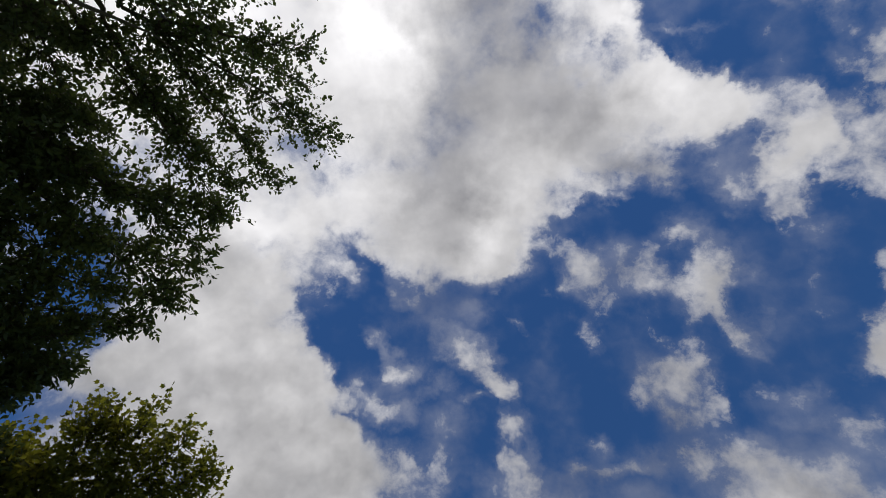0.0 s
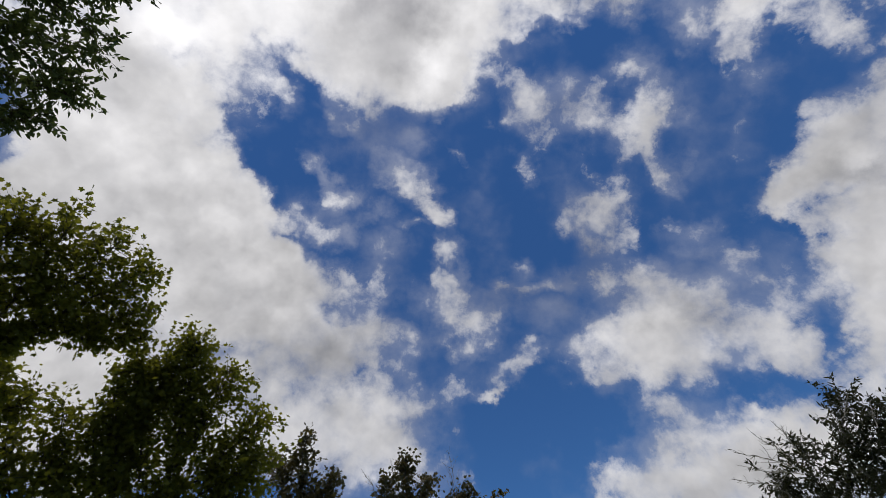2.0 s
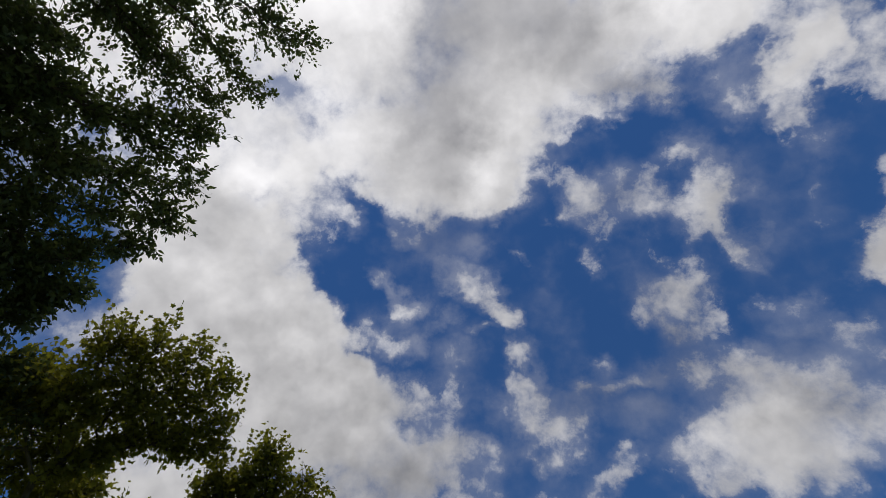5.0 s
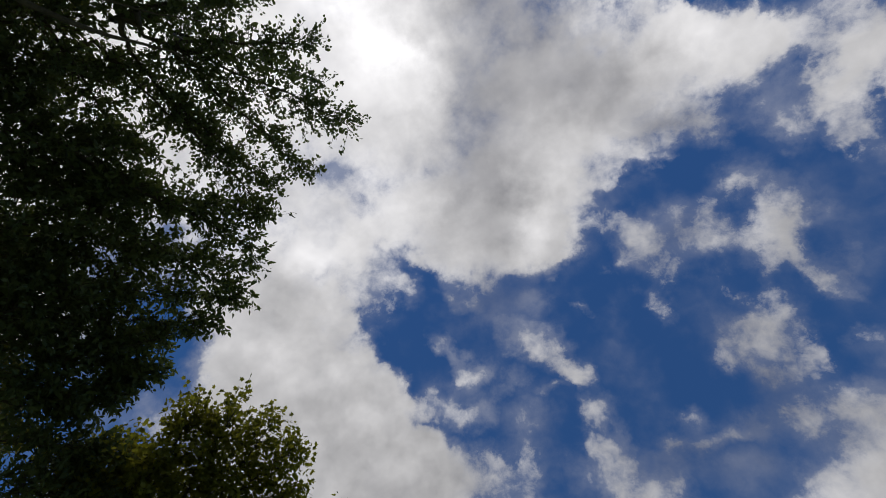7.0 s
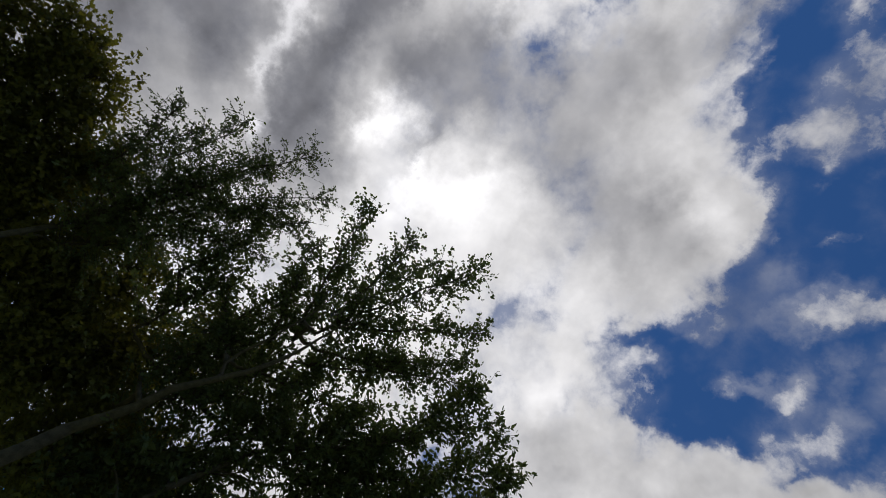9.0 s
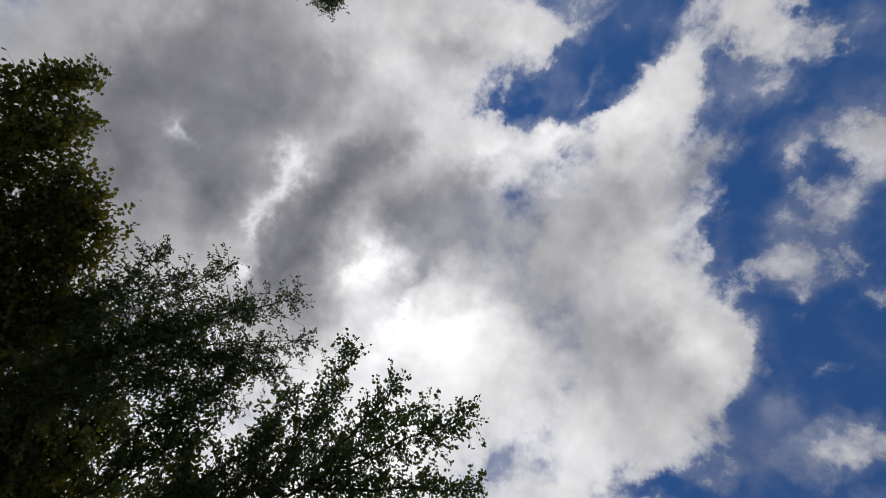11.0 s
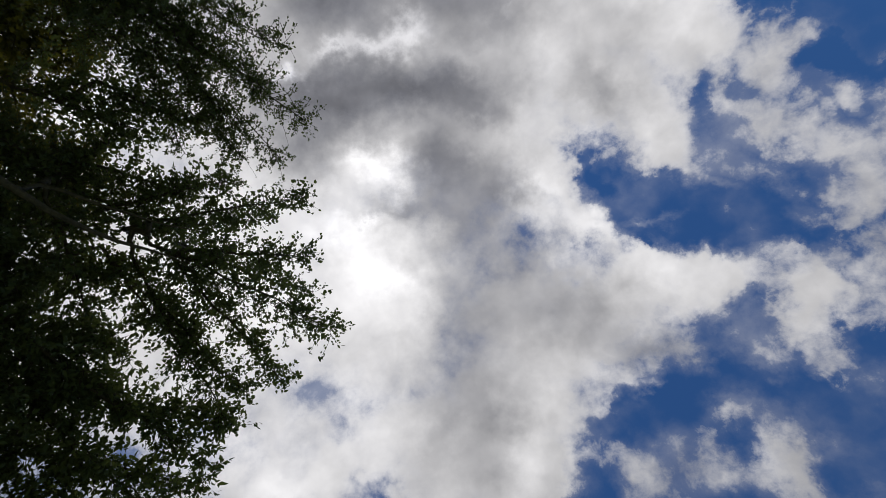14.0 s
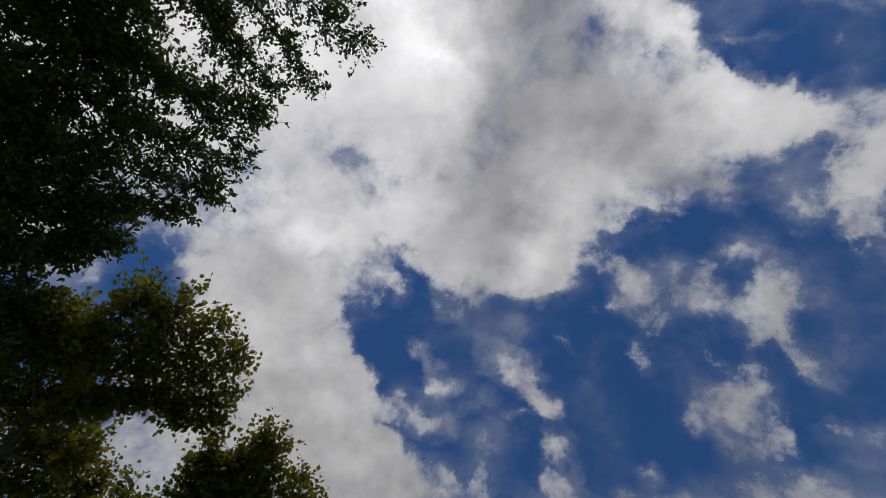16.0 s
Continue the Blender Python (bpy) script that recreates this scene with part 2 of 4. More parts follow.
bank(107, 57, 3.2, 2.3, -158, 0.85)
bank(116, 48, 3.6, 3.6, -168, 1.00)
bank(114, 55, 3.8, 3.2, -164, 0.70)
bank(107, 45, 2.2, 2.2, -162, 0.75)
bank(108, 50, 1.8, 1.2, -161, 0.60)
bank(103, 50, 3.0, 1.5, -167, 0.80)
bank(98, 48, 4.1, 1.6, -163, 0.85)
bank(91, 46, 3.9, 2.2, -169, 0.90)
bank(85, 46, 2.2, 2.5, -142, 0.90)
bank(90, 42, 3.2, 2.4, -150, 0.90)
bank(94, 41, 1.6, 1.9, -153, 0.70)
bank(98, 44, 1.4, 0.7, -155, 0.50)
bank(90, 40, 1.5, 2.0, -150, 0.70)
bank(87, 41, 1.3, 2.0, -146, 0.50)
bank(82, 48, 2.2, 1.7, -137, 0.75)
bank(78, 48, 1.6, 1.1, -133, 0.70)
bank(81, 52, 2.9, 1.0, -122, 0.70)
bank(74, 50, 3.8, 1.6, -140, 0.85)
bank(72, 47, 3.1, 2.4, -127, 0.90)
bank(75, 44, 2.0, 2.5, -133, 0.60)
bank(80, 42, 2.5, 3.0, -139, 0.55)
bank(78, 45, 1.6, 2.6, -135, 0.50)
bank(84, 39, 2.0, 2.0, -145, 0.35)
bank(92, 51, 3.5, 0.9, -146, 0.40)
bank(86, 50, 2.0, 1.4, -141, 0.45)
bank(97, 55, 1.9, 0.7, -149, 0.35)
bank(80, 58, 3.6, 2.4, -108, 1.00)
bank(80, 61, 3.7, 2.2, -130, 1.00)
bank(73, 58, 3.0, 2.7, -124, 0.60)
bank(95, 62, 1.6, 0.6, -92, 0.35)
bank(95, 64, 1.6, 0.5, -123, 0.30)
bank(109, 47, 3.6, 3.6, -163, 0.45)
bank(103, 47, 3.5, 2.3, -158, 0.35)
bank(103, 54, 3.1, 3.1, -155, 0.40)
bank(97, 52, 3.6, 1.5, -151, 0.30)
bank(83, 43, 2.6, 4.6, -141, 0.30)
bank(123, 68, 4.1, 2.7, -170, 0.90)
bank(109, 69, 5.4, 2.0, -172, 0.95)
bank(94, 68, 4.0, 2.0, -163, 0.95)
bank(83, 66, 5.2, 2.3, -132, 1.00)
bank(110, 72, 5.5, 3.4, -157, 1.10)
bank(129, 73, 4.2, 2.8, -175, 0.40)
gap(123, 65, 3.1, 1.2, 170, 0.55)
gap(113, 65, 2.6, 1.0, -161, 0.50)
gap(136, 69, 1.0, 1.1, 178, 0.40)
gap(122, 70, 1.4, 0.7, -169, 0.30)
gap(89, 65, 0.8, 0.5, -138, 0.30)
gap(111, 51, 1.6, 1.9, -163, 0.35)
gap(115, 54, 1.9, 1.3, -166, 0.30)
gap(215, 75, 1.9, 1.1, 120, 0.60)
gap(135, 51, 1.2, 0.5, 178, 0.40)
bank(172, 45, 14.0, 14.0, 114, 1.00)
bank(192, 57, 12.9, 12.9, 91, 1.00)
bank(241, 57, 18.4, 14.5, 23, 0.90)
bank(225, 40, 14.0, 11.2, 64, 0.80)
bank(112.5, 51.8, 3.2, 3.5, -159, 0.50)
bank(103.1, 57.3, 3.6, 1.6, -148, 0.50)
bank(112.0, 57.6, 3.7, 2.5, -156, 0.40)
gap(101.3, 42.4, 3.7, 1.4, -142, 0.70)
gap(94.2, 38.8, 3.7, 1.4, -148, 0.50)
gap(48.0, 55.8, 3.0, 2.6, -87, 0.35)
gap(52.1, 64.6, 3.2, 5.2, -92, 0.40)
gap(331.9, 67.8, 7.5, 2.9, -14, 0.45)
gap(321.0, 68.2, 5.2, 2.4, 32, 0.35)
gap(337.5, 66.1, 3.8, 1.9, 15, 0.25)
gap(289.5, 49.1, 3.1, 3.5, 54, 0.60)
bank(303.8, 35.9, 6.7, 4.0, 36, 1.00)
gap(11.9, 26.7, 8.8, 4.2, -13, 0.35)
gap(13.2, 20.6, 4.1, 2.2, -12, 0.30)
grey(159.5, 72.3, 6.4, 3.6, 107, 0.45)
grey(191.5, 61.2, 4.9, 2.8, 161, 0.30)
bank(312.5, 67.8, 5.4, 4.1, 38, 0.36)
bank(335.4, 67.5, 4.2, 4.2, 16, 0.30)
bank(314.2, 62.4, 3.3, 2.7, 35, 0.25)
bank(48.5, 57.4, 2.3, 1.9, -49, 0.35)
grey(175, 48, 20.9, 16.0, 146, 0.50)
grey(181, 43, 6.9, 2.9, -163, 0.70)
grey(169, 42, 6.5, 3.5, 153, 0.50)
grey(163, 50, 6.4, 4.5, 156, 0.60)
grey(180, 52, 4.4, 3.2, -171, 0.70)
grey(169, 63, 9.5, 2.9, 173, 1.00)
grey(188, 63, 6.0, 3.0, 139, 0.70)
grey(201, 64, 3.9, 4.6, 115, 0.60)
grey(152, 72, 4.5, 4.5, 163, 0.50)
grey(134, 74, 2.8, 4.5, -180, 0.60)
grey(148, 79, 4.9, 2.8, 166, 0.30)
grey(151, 54, 3.6, 3.9, 165, 0.30)
grey(157, 44, 9.7, 3.6, 162, 0.30)
grey(150, 65, 4.1, 2.1, 165, 0.35)
grey(180, 77, 4.1, 1.7, 166, 0.30)
grey(126, 59, 4.7, 2.3, -174, 0.25)
grey(71, 78, 7.9, 6.6, -117, 0.30)
grey(11, 85, 6.1, 13.5, -31, 0.40)
grey(111, 79, 5.6, 3.1, -132, 0.40)
grey(75, 72, 6.8, 3.7, -96, 0.20)
grey(11, 77, 4.1, 2.7, -31, 0.25)
grey(298, 57, 5.8, 3.2, 37, 0.08)
grey(62, 66, 6.1, 1.8, -81, 0.35)
grey(355, 64, 6.7, 3.4, -1, 0.30)
grey(359, 72, 3.8, 3.8, -3, 0.15)
grey(346, 37, 6.6, 4.0, 1, 0.25)
grey(36, 32, 3.6, 2.4, -29, 0.20)
grey(59, 34, 3.1, 1.0, -52, 0.15)
grey(29, 44, 4.0, 5.3, -28, 0.30)
grey(15, 41, 5.5, 2.7, -17, 0.25)
grey(37, 59, 5.2, 3.9, -38, 0.20)
bright(180, 72, 3.4, 2.5, 156, 1.30)
bright(189, 70, 2.0, 1.4, 147, 0.60)
bright(210, 82, 5.0, 3.0, 115, 0.80)
bright(215, 74, 4.0, 1.9, 120, 0.60)
bright(243, 87, 4.6, 4.0, 72, 0.40)
bright(172, 47, 1.2, 2.0, 128, 1.20)
bright(168, 57, 2.8, 1.6, 179, 1.00)
bright(176, 58, 2.1, 1.4, -173, 1.00)
bright(182, 58, 2.1, 1.0, 167, 0.90)
bright(191, 58, 1.8, 0.9, 148, 1.10)
bright(198, 76, 3.3, 0.8, 147, 0.70)
bright(148, 53, 0.7, 1.4, 158, 0.35)
bright(139, 59, 3.0, 5.7, 175, 0.35)
bright(124, 70, 4.1, 2.1, 174, 0.40)
bright(128, 48, 4.3, 2.5, -178, 0.30)
bright(182, 49, 2.4, 1.3, 160, 0.25)
bright(155, 59, 2.0, 1.7, 161, 0.20)
bright(103, 69, 4.0, 1.3, -151, 0.30)
bright(94, 63, 2.6, 1.6, -144, 0.30)
bright(118, 46, 3.6, 1.8, -170, 0.20)
bright(189, 44, 1.6, 1.6, 108, 0.40)
bright(220, 48, 3.6, 2.4, 39, 0.90)
bright(219, 78, 3.4, 6.9, 130, 0.35)
bright(245, 66, 12.0, 9.0, 94, 0.35)
bright(60, 71, 3.2, 1.1, -80, 0.25)
bright(95, 73, 2.4, 1.8, -116, 0.20)
bright(80, 64, 2.8, 2.0, -102, 0.20)
bright(293, 64, 4.0, 4.0, 44, 0.20)
bright(12, 70, 2.6, 3.6, -16, 0.20)
bright(48, 55, 1.9, 3.1, -48, 0.20)
bright(325, 50, 3.8, 5.0, -22, 0.12)
bright(6, 38, 1.7, 1.7, -10, 0.15)
bright(30, 32, 4.4, 1.9, -24, 0.10)
bright(340, 51, 2.0, 1.3, 9, 0.15)
bright(298, 64, 2.8, 1.7, 54, 0.25)
bright(336, 75, 3.7, 2.5, 19, 0.15)
bright(49, 67, 3.7, 1.1, -51, 0.25)
bright(171.0, 57.1, 4.7, 1.2, 21, 0.55)
bright(191.9, 58.2, 1.6, 1.3, 94, 0.80)
bright(171.8, 47.4, 2.0, 0.8, 35, 0.50)
bright(192.5, 57.9, 1.9, 0.9, 153, 1.00)
bright(172.3, 57.2, 3.9, 1.4, -160, 0.40)
bright(171.6, 46.9, 1.6, 1.0, -169, 0.50)
bright(182.6, 57.8, 3.2, 0.9, -169, 0.35)
bank(253, 39, 11.4, 6.8, 45, 1.00)

# cloud texture: broad swells, round heads and torn edges, lit from the side of the sun
def lumps(where, scale):
    """Rounded heads: smooth cells, high in the middle and low in the seams."""
    n = sky.nodes.new("ShaderNodeTexVoronoi")
    n.feature, n.distance = "SMOOTH_F1", "EUCLIDEAN"
    n.inputs["Scale"].default_value, n.inputs["Detail"].default_value = scale, 2.0
    n.inputs["Roughness"].default_value, n.inputs["Smoothness"].default_value = 0.55, 0.6
    sky.links.new(where, n.inputs["Vector"])
    return calc(sky, "SUBTRACT", 0.42, n.outputs["Distance"])


curl = vcalc(sky, "SUBTRACT", grain(sky, ray_dir, 26.0, 3, 0.5, colour=True), (0.5, 0.5, 0.5))
airy = vcalc(sky, "ADD", ray_dir, vcalc(sky, "SCALE", curl, scale=0.02))
sunward = vcalc(sky, "ADD", airy, tuple(toward(SUN_AZ, SUN_EL) * 0.03))
swell = calc(sky, "SUBTRACT", grain(sky, airy, 6.0, 4, 0.5), 0.5)
swell_sunward = calc(sky, "SUBTRACT", grain(sky, sunward, 6.0, 4, 0.5), 0.5)
puffs = calc(sky, "SUBTRACT", grain(sky, airy, 5.2, 12, 0.62), 0.5)
tufts = calc(sky, "SUBTRACT", grain(sky, airy, 15.0, 10, 0.68), 0.5)
heads = lumps(airy, 15.0)
mist = calc(sky, "SUBTRACT", grain(sky, airy, 7.5, 3, 0.45), 0.5)
ragged = calc(sky, "MULTIPLY_ADD", tufts, 2.1, calc(sky, "MULTIPLY", puffs, 2.2))
ragged = calc(sky, "MULTIPLY_ADD", heads, 0.4, ragged)
spread = calc(sky, "MINIMUM", cover[0], 1.7)
whole_bank = ease(sky, spread, 0.8, 1.6, 1.0, 0.4)
thick = calc(sky, "MULTIPLY_ADD", ragged, whole_bank, spread)
# depth of cloud on the way to the eye, and the share of blue that it hides
depth = calc(sky, "POWER", calc(sky, "MAXIMUM", calc(sky, "SUBTRACT", thick, 0.20), 0.0), 1.25)
clear_share = calc(sky, "EXPONENT", calc(sky, "MULTIPLY", depth, -1.9))
# a faint film of vapour reaches out round the denser cloud
vapour = calc(sky, "MULTIPLY_ADD", tufts, 0.5, calc(sky, "MULTIPLY_ADD", mist, 1.4, calc(sky, "MINIMUM", spread, 0.9)))
film = ease(sky, vapour, -0.20, 1.0, 0.0, 0.30)
veil = calc(sky, "SUBTRACT", 1.0, calc(sky, "MULTIPLY", clear_share, calc(sky, "SUBTRACT", 1.0, film)))
body = ease(sky, thick, 0.6, 1.8)
to_sun = vcalc(sky, "DOT_PRODUCT", ray_dir, toward(SUN_AZ, SUN_EL))
halo = ease(sky, to_sun, 0.5, 1.0)
relief = calc(sky, "SUBTRACT", swell, swell_sunward)
# light let through: thin cloud is white, deep cloud grey, brightest round the hidden sun
level = calc(sky, "MULTIPLY_ADD", body, -0.06, 0.72)
level = calc(sky, "MULTIPLY_ADD", swell, 0.40, level)
level = calc(sky, "MULTIPLY_ADD", relief, 0.65, level)
level = calc(sky, "MULTIPLY_ADD", tufts, 0.22, level)
level = calc(sky, "MULTIPLY_ADD", heads, 0.14, level)
level = calc(sky, "MULTIPLY_ADD", halo, 0.42, level)
level = calc(sky, "MULTIPLY_ADD", glow[0], 0.75, level)
level = calc(sky, "DIVIDE", level, calc(sky, "MULTIPLY_ADD", shade[0], 3.3, 1.0))
cool = blend(sky, ease(sky, shade[0], 0.0, 0.8), (1.0, 0.985, 0.995), (0.96, 0.96, 1.04))
cloud_light = vcalc(sky, "SCALE", cool, None)
sky.links.new(level, cloud_light.node.inputs["Scale"])

clear = sky.nodes.new("ShaderNodeTexSky")
clear.sky_type = "NISHITA"
clear.sun_disc = False
clear.sun_elevation, clear.sun_rotation = radians(SUN_EL), radians(SUN_AZ)
clear.altitude, clear.air_density, clear.dust_density, clear.ozone_density = 0, 1.0, 0.0, 2.0
clear_light = vcalc(sky, "MULTIPLY", clear.outputs[0], (0.030, 0.056, 0.086))
whole = blend(sky, veil, clear_light, cloud_light)
back = sky.nodes.new("ShaderNodeBackground")
sky.links.new(whole, back.inputs["Color"])
back.inputs["Strength"].default_value = 1.0
sky.links.new(back.outputs[0], sky.nodes.new("ShaderNodeOutputWorld").inputs["Surface"])

sun_data = bpy.data.lights.new("sun", "SUN")
sun_data.energy, sun_data.angle, sun_data.color = 1.4, radians(10), (1.0, 0.95, 0.88)
sun = new("sun", sun_data)
sun.matrix_world = look(toward(SUN_AZ, SUN_EL) * 50, (0, 0, 0))


# ---- materials ----
def matter(name, low, high, scale, rough=0.7, bump=0.0, islands=False, glow_through=0.0):
    m = bpy.data.materials.new(name)
    m.use_nodes = True
    t = m.node_tree
    p = t.nodes["Principled BSDF"]
    where = t.nodes.new("ShaderNodeTexCoord").outputs["Object"]
    g1, g2 = grain(t, where, scale, 5, 0.6), grain(t, where, scale * 9, 3, 0.5)
    fac = calc(t, "ADD", calc(t, "MULTIPLY", g1, 0.65), calc(t, "MULTIPLY", g2, 0.35))
    fac = ease(t, fac, 0.3, 0.7)
    if islands:
        each = t.nodes.new("ShaderNodeNewGeometry").outputs["Random Per Island"]
        fac = calc(t, "ADD", calc(t, "MULTIPLY", fac, 0.45), calc(t, "MULTIPLY", each, 0.55))
    colour = blend(t, fac, low, high)
    t.links.new(colour, p.inputs["Base Color"])
    p.inputs["Roughness"].default_value = rough
    if bump:
        b = t.nodes.new("ShaderNodeBump")
        b.inputs["Strength"].default_value, b.inputs["Distance"].default_value = bump, 0.01
        t.links.new(g2, b.inputs["Height"])
        t.links.new(b.outputs[0], p.inputs["Normal"])
    if glow_through:
        thin = t.nodes.new("ShaderNodeBsdfTranslucent")
        t.links.new(vcalc(t, "MULTIPLY", colour, (2.0, 1.9, 0.95)), thin.inputs["Color"])
        mix = t.nodes.new("ShaderNodeMixShader")
        mix.inputs[0].default_value = glow_through
        t.links.new(p.outputs[0], mix.inputs[1])
        t.links.new(thin.outputs[0], mix.inputs[2])
        t.links.new(mix.outputs[0], t.nodes["Material Output"].inputs["Surface"])
    return m


BARK_DARK = matter("dark_bark", (0.03, 0.025, 0.02), (0.09, 0.075, 0.06), 14, 0.9, 0.6)
BARK_GREY = matter("grey_bark", (0.05, 0.045, 0.04), (0.15, 0.14, 0.125), 12, 0.9, 0.5)
LEAF_BIRCH = matter("birch_leaf", (0.046, 0.064, 0.032), (0.08, 0.105, 0.05), 1.4, 0.75, islands=True, glow_through=0.32)
LEAF_MAPLE = matter("maple_leaf", (0.094, 0.1, 0.018), (0.134, 0.138, 0.028), 0.9, 0.8, islands=True, glow_through=0.6)
LEAF_BROWN = matter("brown_leaf", (0.04, 0.05, 0.02), (0.13, 0.09, 0.05), 2.0, 0.6, islands=True, glow_through=0.25)
LEAF_DUSKY = matter("dusky_leaf", (0.028, 0.03, 0.018), (0.052, 0.05, 0.028), 1.5, 0.85, islands=True, glow_through=0.2)
# olive maple leaf, its colour darkened for the shade inside a deep crown
LEAF_OLIVE_SHADED = matter("olive_leaf_shaded", (0.055, 0.066, 0.018), (0.12, 0.11, 0.026), 0.9, 0.7, islands=True, glow_through=0.4)
DEAD_WOOD = matter("dead_wood", (0.16, 0.14, 0.12), (0.34, 0.30, 0.26), 10, 0.9, 0.3)
GRASS = matter("grass", (0.12, 0.15, 0.045), (0.24, 0.27, 0.09), 0.6, 0.9, 0.3)

# leaf length, width, outline kind, leaf material, bark, leaf spacing on a twig, droop, twig length factor, taper, shortest and longest twig, scatter, twigs to a bough
BIRCH = (0.058, 0.041, "oval", LEAF_BIRCH, BARK_DARK, 0.026, 0.15, 1.0, 0.4, 0.35, 1.1, 0.018, 31)
ALDER = (0.084, 0.040, "oval", LEAF_BIRCH, BARK_DARK, 0.026, 0.1, 1.0, 0.35, 0.35, 1.05, 0.015, 23)
MAPLE = (0.064, 0.068, "lobed", LEAF_MAPLE, BARK_DARK, 0.032, 0.15, 1.0, 0.05, 0.45, 0.8, 0.035, 34)
SCRUB = (0.085, 0.075, "lobed", LEAF_BROWN, BARK_GREY, 0.05, 0.0, 1.0, 0.4, 0.35, 1.1, 0.01, 26)
BUSHY = (0.085, 0.03, "oval", LEAF_DUSKY, BARK_GREY, 0.018, 0.0, 1.0, 0.25, 0.35, 1.1, 0.01, 22)
WEEPING = (0.042, 0.026, "oval", LEAF_BIRCH, BARK_DARK, 0.019, 0.5, 1.15, 0.4, 0.3, 1.15, 0.01, 33)

# maple whose crown shade is put into the leaf colour
SHADED = (0.068, 0.065, "lobed", LEAF_OLIVE_SHADED, BARK_DARK, 0.032, 0.1, 1.0, 0.1, 0.4, 1.0, 0.04, 34)

# ---- ground ----
bm = bmesh.new()
bmesh.ops.create_grid(bm, x_segments=60, y_segments=60, size=2000)
for v in bm.verts:
    v.co.z = -0.02 + (0.6 * noise.noise(v.co * 0.004) if v.co.length > 120 else 0.0)
me = bpy.data.meshes.new("ground")
bm.to_mesh(me)
bm.free()
me.materials.append(GRASS)
tagged(new("ground", me), "flat grassy ground of a clearing", "ground", kind="structure")


# ---- trees ----
rng = np.random.default_rng(7)
OUTLINES = {
    "oval": [(0, 0), (0.22, 0.40), (0.45, 0.5), (0.75, 0.27), (1, 0), (0.75, -0.27), (0.45, -0.5), (0.22, -0.40)],
    "lobed": [(0, 0), (0.1, 0.42), (0.38, 0.28), (0.62, 0.52), (0.66, 0.2), (1, 0), (0.66, -0.2), (0.62, -0.52), (0.38, -0.28), (0.1, -0.42)],
}


def mesh_of(name, verts, loops, sizes, material, parent, smooth=False):
    me = bpy.data.meshes.new(name)
    verts, loops, sizes = np.asarray(verts, np.float32), np.asarray(loops, np.int32), np.asarray(sizes, np.int32)
    me.vertices.add(len(verts))
    me.vertices.foreach_set("co", verts.ravel())
    me.loops.add(len(loops))
    me.loops.foreach_set("vertex_index", loops)
    me.polygons.add(len(sizes))
    starts = np.concatenate(([0], np.cumsum(sizes)[:-1])).astype(np.int32)
    me.polygons.foreach_set("loop_start", starts)
    me.update(calc_edges=True)
    me.validate()
    me.materials.append(material)
    if smooth:
        me.polygons.foreach_set("use_smooth", np.ones(len(sizes), bool))
    ob = new(name, me)
    ob.parent = parent
    return ob


def unit(v):
    return v / np.maximum(np.linalg.norm(v, axis=-1, keepdims=True), 1e-9)


def tubes(lines, radii, sides):
    """Tapered tubes along polylines (n, k, 3) with radii (n, k)."""
    n, k, _ = lines.shape
    along = unit(np.gradient(lines, axis=1))
    ref = np.where(np.abs(along[..., 2:3]) > 0.9, np.array([1.0, 0, 0]), np.array([0, 0, 1.0]))
    a = unit(np.cross(along, ref))
    b = np.cross(along, a)
    ang = np.arange(sides) * 2 * math.pi / sides
    ring = lines[:, :, None] + radii[:, :, None, None] * (np.cos(ang)[:, None] * a[:, :, None] + np.sin(ang)[:, None] * b[:, :, None])
    idx = np.arange(n * k * sides).reshape(n, k, sides)
    nxt = np.roll(idx, -1, axis=2)
    quads = np.stack([idx[:, :-1], nxt[:, :-1], nxt[:, 1:], idx[:, 1:]], -1).reshape(-1)
    return ring.reshape(-1, 3), quads, np.full(len(quads) // 4, 4)


def leaves(spots, aims, kind):
    """One bladed leaf at each spot, pointing along its aim, folded on the midrib."""
    length, width, outline = kind[0], kind[1], np.array(OUTLINES[kind[2]])
    n = len(spots)
    x = unit(aims)
    side = unit(np.cross(x, rng.normal(size=(n, 3)) * 0.8 + np.array([0, 0, 1.0])))
    up = np.cross(side, x)
    size = rng.uniform(0.6, 1.15, (n, 1))
    fold, curl = rng.uniform(0.05, 0.5, (n, 1)), rng.uniform(-0.1, 0.35, (n, 1))
    u, w = outline[:, 0], outline[:, 1]
    lift = fold * np.abs(w) * width - curl * (u ** 2) * length
    v = spots[:, None] + size[..., None] * (x[:, None] * (u * length)[None, :, None] + side[:, None] * (w * width)[None, :, None] + up[:, None] * lift[..., None])
    k = len(outline)
    half = k // 2
    face = list(range(half + 1)) + [0] + list(range(half, k))
    loops = (np.arange(n)[:, None] * k + np.array(face)[None]).ravel()
    return v.reshape(-1, 3), loops, np.tile([half + 1, k - half + 1], n)


def polyline(p0, p1, k, wobble):
    """A wavering line from p0 to p1."""
    t = np.linspace(0, 1, k)[:, None]
    line = p0 + (p1 - p0) * t
    off = np.cumsum(rng.normal(size=(k, 3)), 0) * wobble
    off -= off[-1] * t + off[0] * (1 - t)
    return line + off


def plant(what, label, kind, foot, girth):
    """A tree's empty at its foot; its trunk grows when the boughs are known."""
    ob = tagged(new(what), label, "tree")
    ob.location = foot
    return {"ob": ob, "kind": kind, "foot": np.array(foot, float), "girth": girth, "top": None}


def local(tree, verts):
    return verts - tree["foot"]


